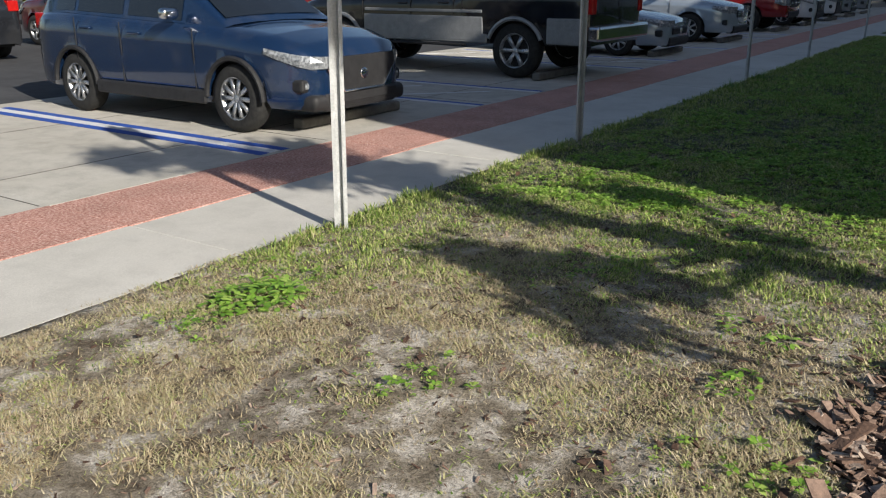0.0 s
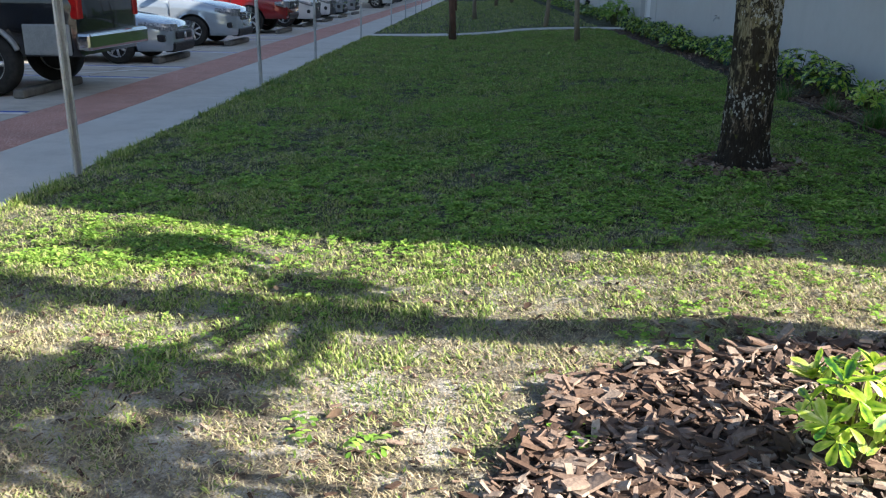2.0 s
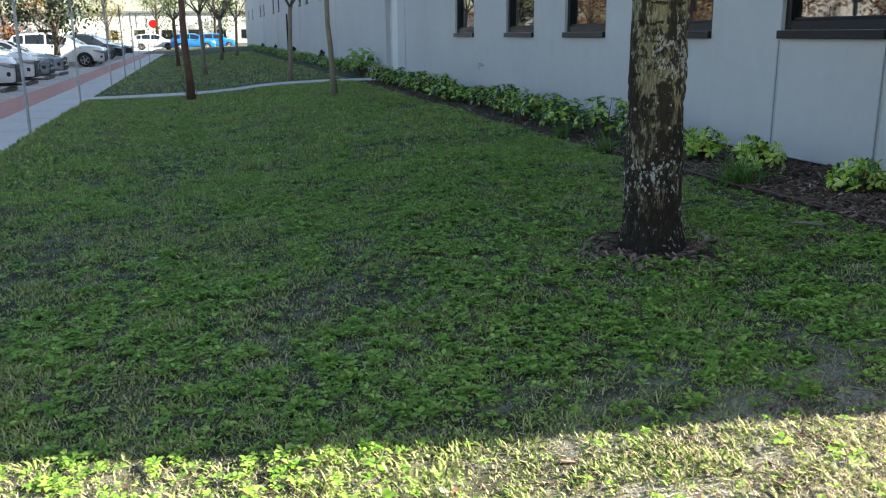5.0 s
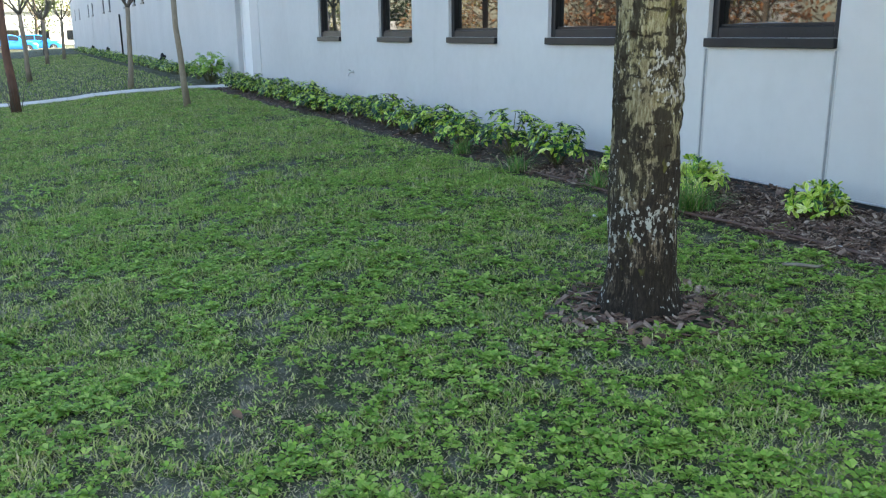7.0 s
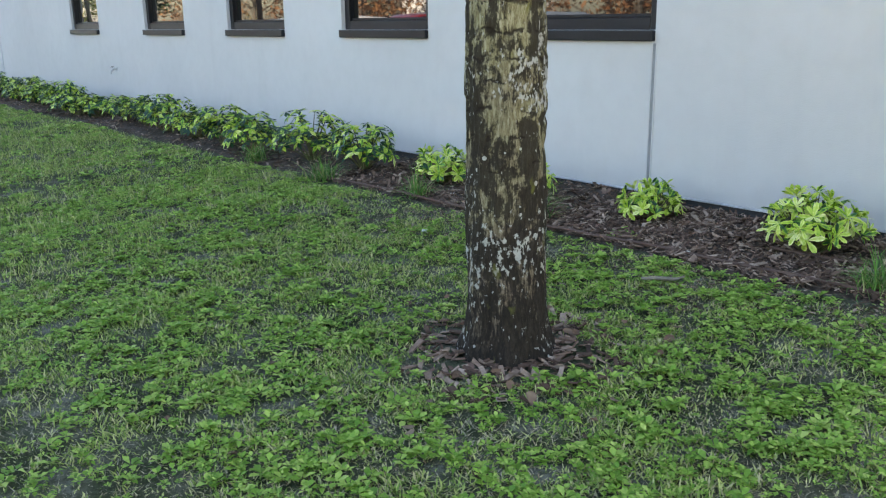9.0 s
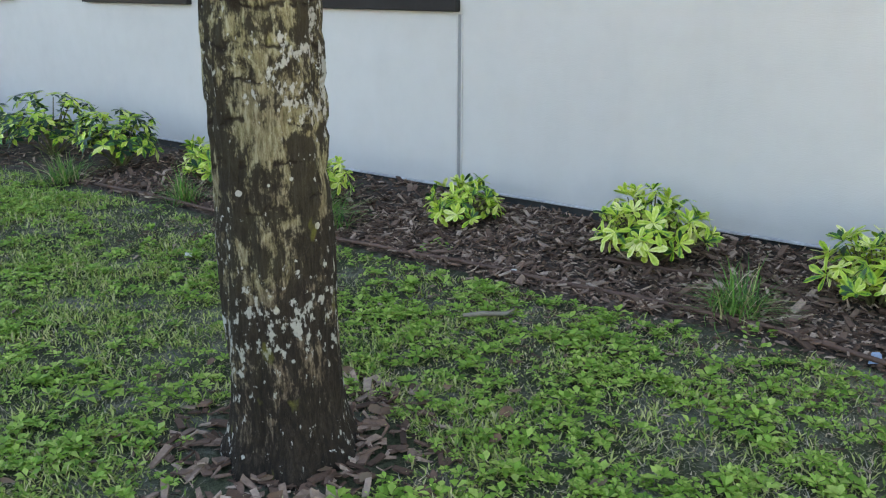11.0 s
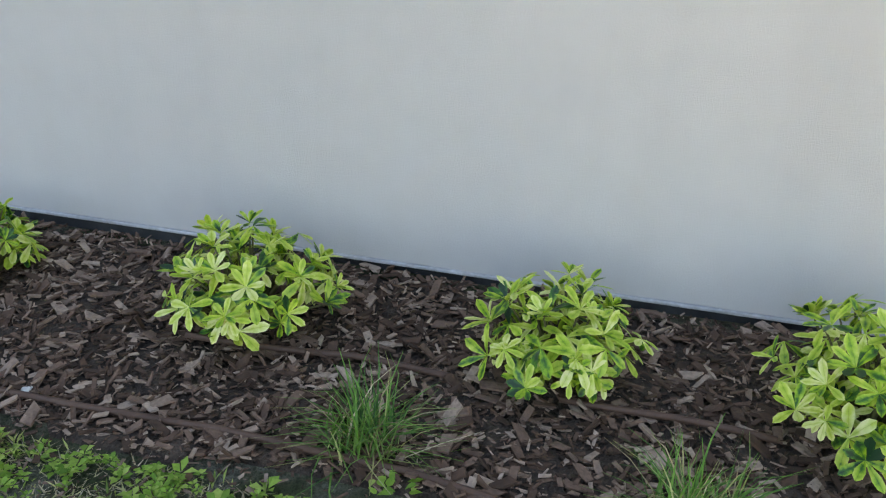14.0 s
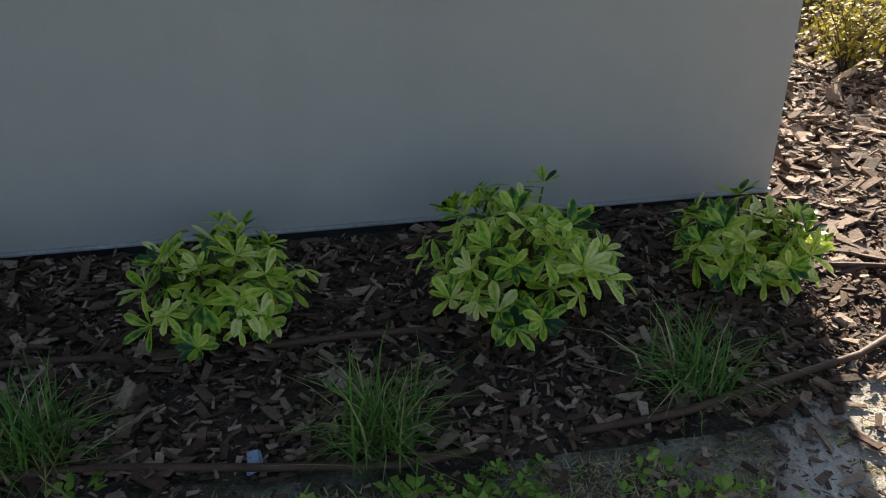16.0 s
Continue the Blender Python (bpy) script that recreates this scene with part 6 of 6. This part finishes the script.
def blades(name, n, span, keep, length, width, lie, material, label):
    x, y = spread_points(n, *span, keep)
    n = len(x)
    z = turf_z(x, y) + (0.002 if name == "dry_grass" else -0.004)
    tuss = np.clip(clump(x, y) * 2.6 - 0.75, 0, 1)
    if name == "turf":
        ok = rng.random(n) < 0.4 + 0.7 * tuss
        x, y, z, tuss = x[ok], y[ok], z[ok], tuss[ok]
        n = len(x)
    a, ln = rng.uniform(0, 6.283, n), length * rng.uniform(0.5, 1.25, n) * ((0.6 + 0.4 * greenness(x, y)) * (0.6 + 0.85 * tuss) if name == "turf" else 0.75 + 0.6 * tuss)
    lean = np.minimum(lie * rng.uniform(0.3 if name == "turf" else 0.6, 1.2, n) + (0.55 * (1 - greenness(x, y)) if name == "turf" else 0), 1.5)
    d = np.stack([np.cos(a), np.sin(a)], -1)
    w = (width * rng.uniform(0.7, 1.3, n))[:, None] * np.stack([-np.sin(a), np.cos(a)], -1) / 2
    p = np.stack([x, y], -1)
    m = p + d * (ln * np.sin(lean) * 0.45)[:, None]
    t = p + d * (ln * np.sin(lean * 1.1))[:, None]
    zm, zt = z + ln * np.cos(lean) * 0.55, z + ln * np.cos(lean) * 0.9
    if name != "turf" or span[2] > 9:
        V = np.stack([np.c_[p - w, z], np.c_[p + w, z], np.c_[t, zt]], 1)
        F = (np.arange(n) * 3)[:, None] + [0, 1, 2]
        return tagged(part(name, sheet(name, V.reshape(-1, 3), F), material), label, "grass", kind="stuff")
    V = np.stack([np.c_[p, z], np.c_[m + w, zm], np.c_[t, zt], np.c_[m - w, zm]], 1)
    i = (np.arange(n) * 4)[:, None]
    F = np.concatenate([i + [0, 1, 3], i + [3, 1, 2]])
    ob = part(name, sheet(name, V.reshape(-1, 3), F), material)
    return tagged(ob, label, "grass", kind="stuff")


def greenness(x, y):
    """Turf thickens away from the sunny, trodden ground by the pavement."""
    s = y + 0.30 * x + 2.6 * (vnoise(x * 0.9, y * 0.9) - 0.5) + 1.6 * (vnoise(x * 2.6, y * 2.6) - 0.5)
    s = s - 2.1 * np.clip((x + 0.2) / 0.9, 0, 1) * np.clip((5.7 - y) / 0.5, 0, 1)
    return np.clip((s - 1.45) / 2.6, 0, 1)


def bare(x, y):
    return vnoise(x * 1.9 + 7, y * 1.9) * 0.6 + vnoise(x * 5.1, y * 5.1 + 3) * 0.4


blades("turf", 600000, (-3.56, 3.2, 1.2, 10.0), lambda x, y: np.maximum(greenness(x, y), 0.6 * np.clip((vnoise(x * 2.1 + 3, y * 2.1) - 0.42) * 6, 0, 1)) * np.clip(2.0 - 2.5 * bare(x, y), np.where((y > 2.9) & (y < 5), 0.7, 0.25), 1) * np.where(x > 2.75, 0.5, 1), 0.034, 0.0066, 1.12, M_GRASS, "short green lawn turf with thin patches")
blades("turf", 300000, (-3.56, 3.2, 10.0, 25.3), lambda x, y: np.clip(1.6 - 1.5 * bare(x, y), 0.2, 1), 0.060, 0.0085, 0.8, M_GRASS, "short green lawn turf with thin patches")
blades("turf", 80000, (-3.56, 3.6, 26.8, 70.0), lambda x, y: 0.6 + 0 * x, 0.07, 0.025, 0.7, M_GRASS, "short green lawn turf")
blades("turf", 22000, (-3.58, -3.40, 2.5, 25.0), lambda x, y: np.clip(vnoise(x * 3, y * 5) * 2.4 - 0.6, 0.1, 1), 0.062, 0.007, 0.9, M_GRASS, "rough green grass growing over the pavement's edge")
blades("dry_grass", 1000000, (-3.62, 3.1, 0.9, 7.5), lambda x, y: (1.0 - 0.85 * greenness(x, y)) * np.clip(2.3 - 4.2 * bare(x, y), np.where(y > 2.8, 0.5, 0.04), 1) * np.clip(0.35 + 1.3 * vnoise(x * 14, y * 14), 0, 1), 0.029, 0.0044, 1.15, M_STRAW, "straw-coloured dry lawn grass")
blades("thatch", 380000, (-3.56, 3.2, 4.0, 12.0), lambda x, y: 0.25 + 0.9 * bare(x, y), 0.036, 0.0042, 1.35, M_THATCH, "grey-brown dead thatch in the lawn")


def rosettes(name, n, span, keep, size, material, label, seed, rise=0.35):
    r = np.random.default_rng(seed)
    shapes = []
    for k in range(6):
        out = []
        m = int(r.integers(4, 8))
        for q in range(m):
            v, f, u = small_leaf(1.0 * r.uniform(0.7, 1.1), r.uniform(0.45, 0.7), r.uniform(0.1, 0.5))
            v[:, 0] += 0.12
            v = turn_y(v, -r.uniform(0.1, rise * 2.2))
            out.append((turn_z(v, 6.283 * (q + r.uniform(-0.25, 0.25)) / m), f, u))
        shapes.append(joined(out))
    x, y = spread_points(n, *span, keep)
    n = len(x)
    where = np.stack([x, y, turf_z(x, y) + 0.008 + 0.02 * rng.random(n)], -1)
    v, f, u = scatter(shapes, where, size * rng.lognormal(0, 0.35, n).clip(0.5, 2.0), rng.uniform(0, 6.283, n))
    return tagged(part(name, sheet(name, v, f, u), material), label, "weeds", kind="stuff")


rosettes("broadleaf_weeds", 52000, (-3.2, 3.15, 5.2, 12.0), lambda x, y: np.clip(vnoise(x * 1.5, y * 1.5) * 1.7 - 0.3 + 0.14 * (x + 1) - 0.5 * (x > 2.6), 0.06, 1) * np.clip(clump(x + 3, y) * 4 - 1.4, 0.05, 1), 0.022, M_WEED, "low green broadleaf weeds through the lawn", 31)
rosettes("broadleaf_weeds", 15000, (-3.3, 3.15, 12.0, 25.0), lambda x, y: np.clip(vnoise(x * 1.3, y * 1.3) * 1.4, 0.1, 1) * np.clip(clump(x + 3, y) * 3 - 0.9, 0.1, 1), 0.036, M_WEED, "low green broadleaf weeds through the lawn", 32)
rosettes("broadleaf_weeds", 7000, (-3.4, 3.0, 2.2, 6.2), lambda x, y: np.clip(vnoise(x * 1.7 + 4, y * 1.7) * 2 - 0.7 + 0.1 * (y - 4), 0.0, 1), 0.019, M_WEED, "scattered green weeds in the dry lawn", 33)
rosettes("bed_weeds", 260, (2.3, 3.5, 4.6, 9.6), lambda x, y: 0.7 + 0 * x, 0.026, M_WEED, "green seedlings at the mulch edge", 34, 0.5)


def weed_patch(x, y, rx, ry, n, seed, label, big=0.03):
    r = np.random.default_rng(seed)
    s = thing("weed_patch", (x, y, float(turf_z(x, y))), label, "weed")
    a, q = r.uniform(0, 6.283, n), r.uniform(0, 1, n) ** 0.5
    shapes = []
    for k in range(4):
        v, f, u = leaflet(1.0, 0.6, 0.4, 0.3)
        shapes.append((turn_y(v, -r.uniform(0.0, 0.7)), f, u))
    where = np.stack([rx * q * np.cos(a), ry * q * np.sin(a), 0.02 + 0.05 * r.random(n) * (1.1 - q)], -1)
    part("leaves", sheet("leaves", *scatter(shapes, where, r.uniform(0.7, 1.3, n) * big, r.uniform(0, 6.283, n))), M_WEED, s)


weed_patch(-2.95, 2.72, 0.20, 0.26, 260, 1, "low bright green weed patch in dry lawn", 0.045)
weed_patch(-0.70, 2.92, 0.10, 0.14, 46, 2, "small green weed in dry lawn")
weed_patch(-0.66, 3.41, 0.09, 0.09, 30, 8, "small green weed in dry lawn")
weed_patch(-0.91, 3.58, 0.07, 0.09, 24, 9, "small green weed in dry lawn")
weed_patch(0.02, 3.45, 0.10, 0.10, 36, 3, "small green weed at the mulch edge")
weed_patch(2.93, 4.95, 0.10, 0.08, 26, 4, "small green weed at the bed's edge")
weed_patch(3.10, 6.30, 0.10, 0.09, 26, 5, "small round-leaved green weed under a grass tuft")
weed_patch(3.30, 7.95, 0.12, 0.08, 26, 6, "small green weed in bark mulch")
weed_patch(1.55, 6.72, 0.14, 0.12, 34, 7, "small green weed at the palm's foot")


# ---- drip hose along the bed ----
def hose(pts, label):
    line_pts = []
    for (x0, y0, z0), (x1, y1, z1) in zip(pts, pts[1:]):
        for k in range(6):
            t = k / 6
            line_pts.append((x0 + (x1 - x0) * t, y0 + (y1 - y0) * t, float(turf_z(x0 + (x1 - x0) * t, y0 + (y1 - y0) * t)) + 0.034 + z0 + (z1 - z0) * t))
    tagged(part("drip_hose", tube(bmesh.new(), line_pts, 0.0105, 8), M_HOSE, smooth=True), label, "hose")


hose([(3.15, 10.6, 0), (3.14, 9.45, 0), (3.12, 8.3, 0), (3.19, 7.51, 0), (3.21, 6.82, 0), (3.18, 6.27, 0), (3.14, 5.93, 0), (3.10, 5.55, 0), (3.11, 5.28, 0.004)], "brown drip hose lying along the mulch edge")
hose([(3.12, 5.10, 0.0), (3.13, 4.8, 0.01), (3.2, 4.5, 0.012), (3.26, 4.25, 0.01), (3.39, 3.99, 0.012), (3.55, 3.82, 0.012), (3.66, 3.78, 0.012), (3.70, 3.86, 0.012), (3.76, 4.08, 0.0)], "brown drip hose looping round the bed's end")
hose([(3.62, 5.95, 0.006), (3.62, 5.63, 0.012), (3.60, 5.30, 0.006)], "short piece of brown drip hose on mulch")
hose([(3.62, 7.15, 0.004), (3.66, 6.6, 0.01), (3.63, 6.2, 0.004)], "short piece of brown drip hose on mulch")

# dark crumbs and clods in the dry turf, also standing for shadows under matted grass
x, y = rng.uniform(-3.5, 1.5, 9000), rng.uniform(1.0, 5.2, 9000)
ok = ~sun_bed(x, y)
x, y = x[ok], y[ok]
grit = scatter(CHIPS, np.stack([x, y, turf_z(x, y) + 0.006], -1), 0.012 * rng.lognormal(0, 0.6, len(x)).clip(0.4, 4.5), rng.uniform(0, 6.283, len(x)), rng.normal(0, 0.3, len(x)))
tagged(part("grit", sheet("grit", grit[0], grit[1], flat=True), M_CHIPS), "dark crumbs and clods standing for small shadows in dry turf", "grit", kind="stuff")

# grit and chips strewn over the bare soil
x, y = rng.uniform(2.2, 3.8, 7500), rng.uniform(3.0, 5.0, 7500)
ok = sand_patch(x, y)
x, y = x[ok], y[ok]
grit = scatter(CHIPS, np.stack([x, y, turf_z(x, y) + 0.012], -1), 0.012 * rng.lognormal(0, 0.8, len(x)).clip(0.4, 6), rng.uniform(0, 6.283, len(x)))
tagged(part("grit", sheet("grit", grit[0], grit[1], flat=True), M_CHIPS), "small grit and bark crumbs on bare soil", "grit", kind="stuff")
x, y = rng.uniform(2.2, 3.25, 9000), rng.uniform(4.4, 9.5, 9000)
ok = rng.random(len(x)) < np.clip((x - 2.3) * 1.1, 0, 1)
x, y = x[ok], y[ok]
grit = scatter(CHIPS, np.stack([x, y, turf_z(x, y) + 0.014], -1), 0.013 * rng.lognormal(0, 0.6, len(x)).clip(0.4, 3), rng.uniform(0, 6.283, len(x)))
tagged(part("grit", sheet("grit", grit[0], grit[1], flat=True), M_CHIPS), "bark crumbs strewn along the mulch edge", "grit", kind="stuff")

q, a = 0.19 + 0.30 * rng.random(520) ** 1.3, rng.uniform(0, 6.283, 520)
x, y = 1.6 + q * np.cos(a), 7.22 + q * np.sin(a)
grit = scatter(CHIPS, np.stack([x, y, turf_z(x, y) + 0.012], -1), 0.04 * rng.lognormal(0, 0.5, len(x)).clip(0.3, 2.2), rng.uniform(0, 6.283, len(x)), rng.normal(0, 0.3, len(x)))
tagged(part("bark_litter", sheet("bark_litter", grit[0], grit[1], flat=True), M_CHIPS), "brown bark litter round the palm's foot", "litter", kind="stuff")

# ---- small litter ----
M_STICK = surf("grey_stick", [(0.16, 0.135, 0.10), (0.30, 0.265, 0.21)], 12, 80)
M_LITTER = surf("pale_litter", [(0.55, 0.55, 0.52), (0.7, 0.7, 0.67)], 12, 80)
M_BLUEBIT = surf("blue_plastic", [(0.22, 0.32, 0.48), (0.32, 0.42, 0.58)], 12, 80, 0.4)
M_DEAD = surf("dead_leaf", [(0.06, 0.035, 0.022), (0.17, 0.095, 0.055), (0.20, 0.15, 0.10)], 14, 70, 0.7, vary="object")
z = float(turf_z(2.69, 7.24)) + 0.035
stick = part("stick", tube(bmesh.new(), [(2.63, 7.31, z), (2.68, 7.25, z + 0.006), (2.74, 7.18, z + 0.002), (2.78, 7.16, z + 0.012)], [0.008, 0.011, 0.009, 0.005], 7), M_STICK, smooth=True)
tagged(stick, "short weathered grey stick on the lawn", "stick")
for x, y, s, m, label in ((3.21, 7.42, 0.022, M_LITTER, "small pale stone at the mulch edge"), (3.16, 5.89, 0.03, M_BLUEBIT, "scrap of pale blue plastic by the hose"), (3.42, 9.6, 0.022, M_LITTER, "small pale stone in the mulch"), (2.55, 8.9, 0.02, M_LITTER, "small pale stone on the lawn")):
    bm = bmesh.new()
    box(bm, -s, s, -s * 0.6, s * 0.6, -s * 0.3, s * 0.3, s * 0.25, 2)
    for v in bm.verts:
        v.co += Vector((rng.normal(0, s * 0.12), rng.normal(0, s * 0.12), rng.normal(0, s * 0.08)))
    o = part("litter", bm, m)
    o.location = (x, y, float(turf_z(x, y)) + 0.03)
    o.rotation_euler = (0.2, 0.1, x * 7)
    tagged(o, label, "litter")
leaf_v, leaf_f, leaf_u = leaflet(0.06, 0.04, -0.2, 0.35)
leaf_mesh = sheet("fallen_leaf", leaf_v, leaf_f, leaf_u)
leaf_mesh.materials.append(M_DEAD)
for k in range(165):
    x, y = rng.uniform(-3.3, 3.0), rng.uniform(1.6, 9.5)
    if k > 120:
        x, y = 1.6 + rng.normal(0, 0.28), 7.15 + rng.normal(0, 0.28)
    o = new("fallen_leaf", leaf_mesh)
    k2 = rng.uniform(0.45, 1.1)
    o.matrix_world = Matrix.LocRotScale((x, y, float(turf_z(x, y)) + 0.022), Euler((rng.normal(0, 0.16), rng.normal(0, 0.16), rng.uniform(0, 6.28))), (k2, k2, k2))
    tagged(o, "curled brown dead leaf on the lawn", "leaf", "fallen leaves")
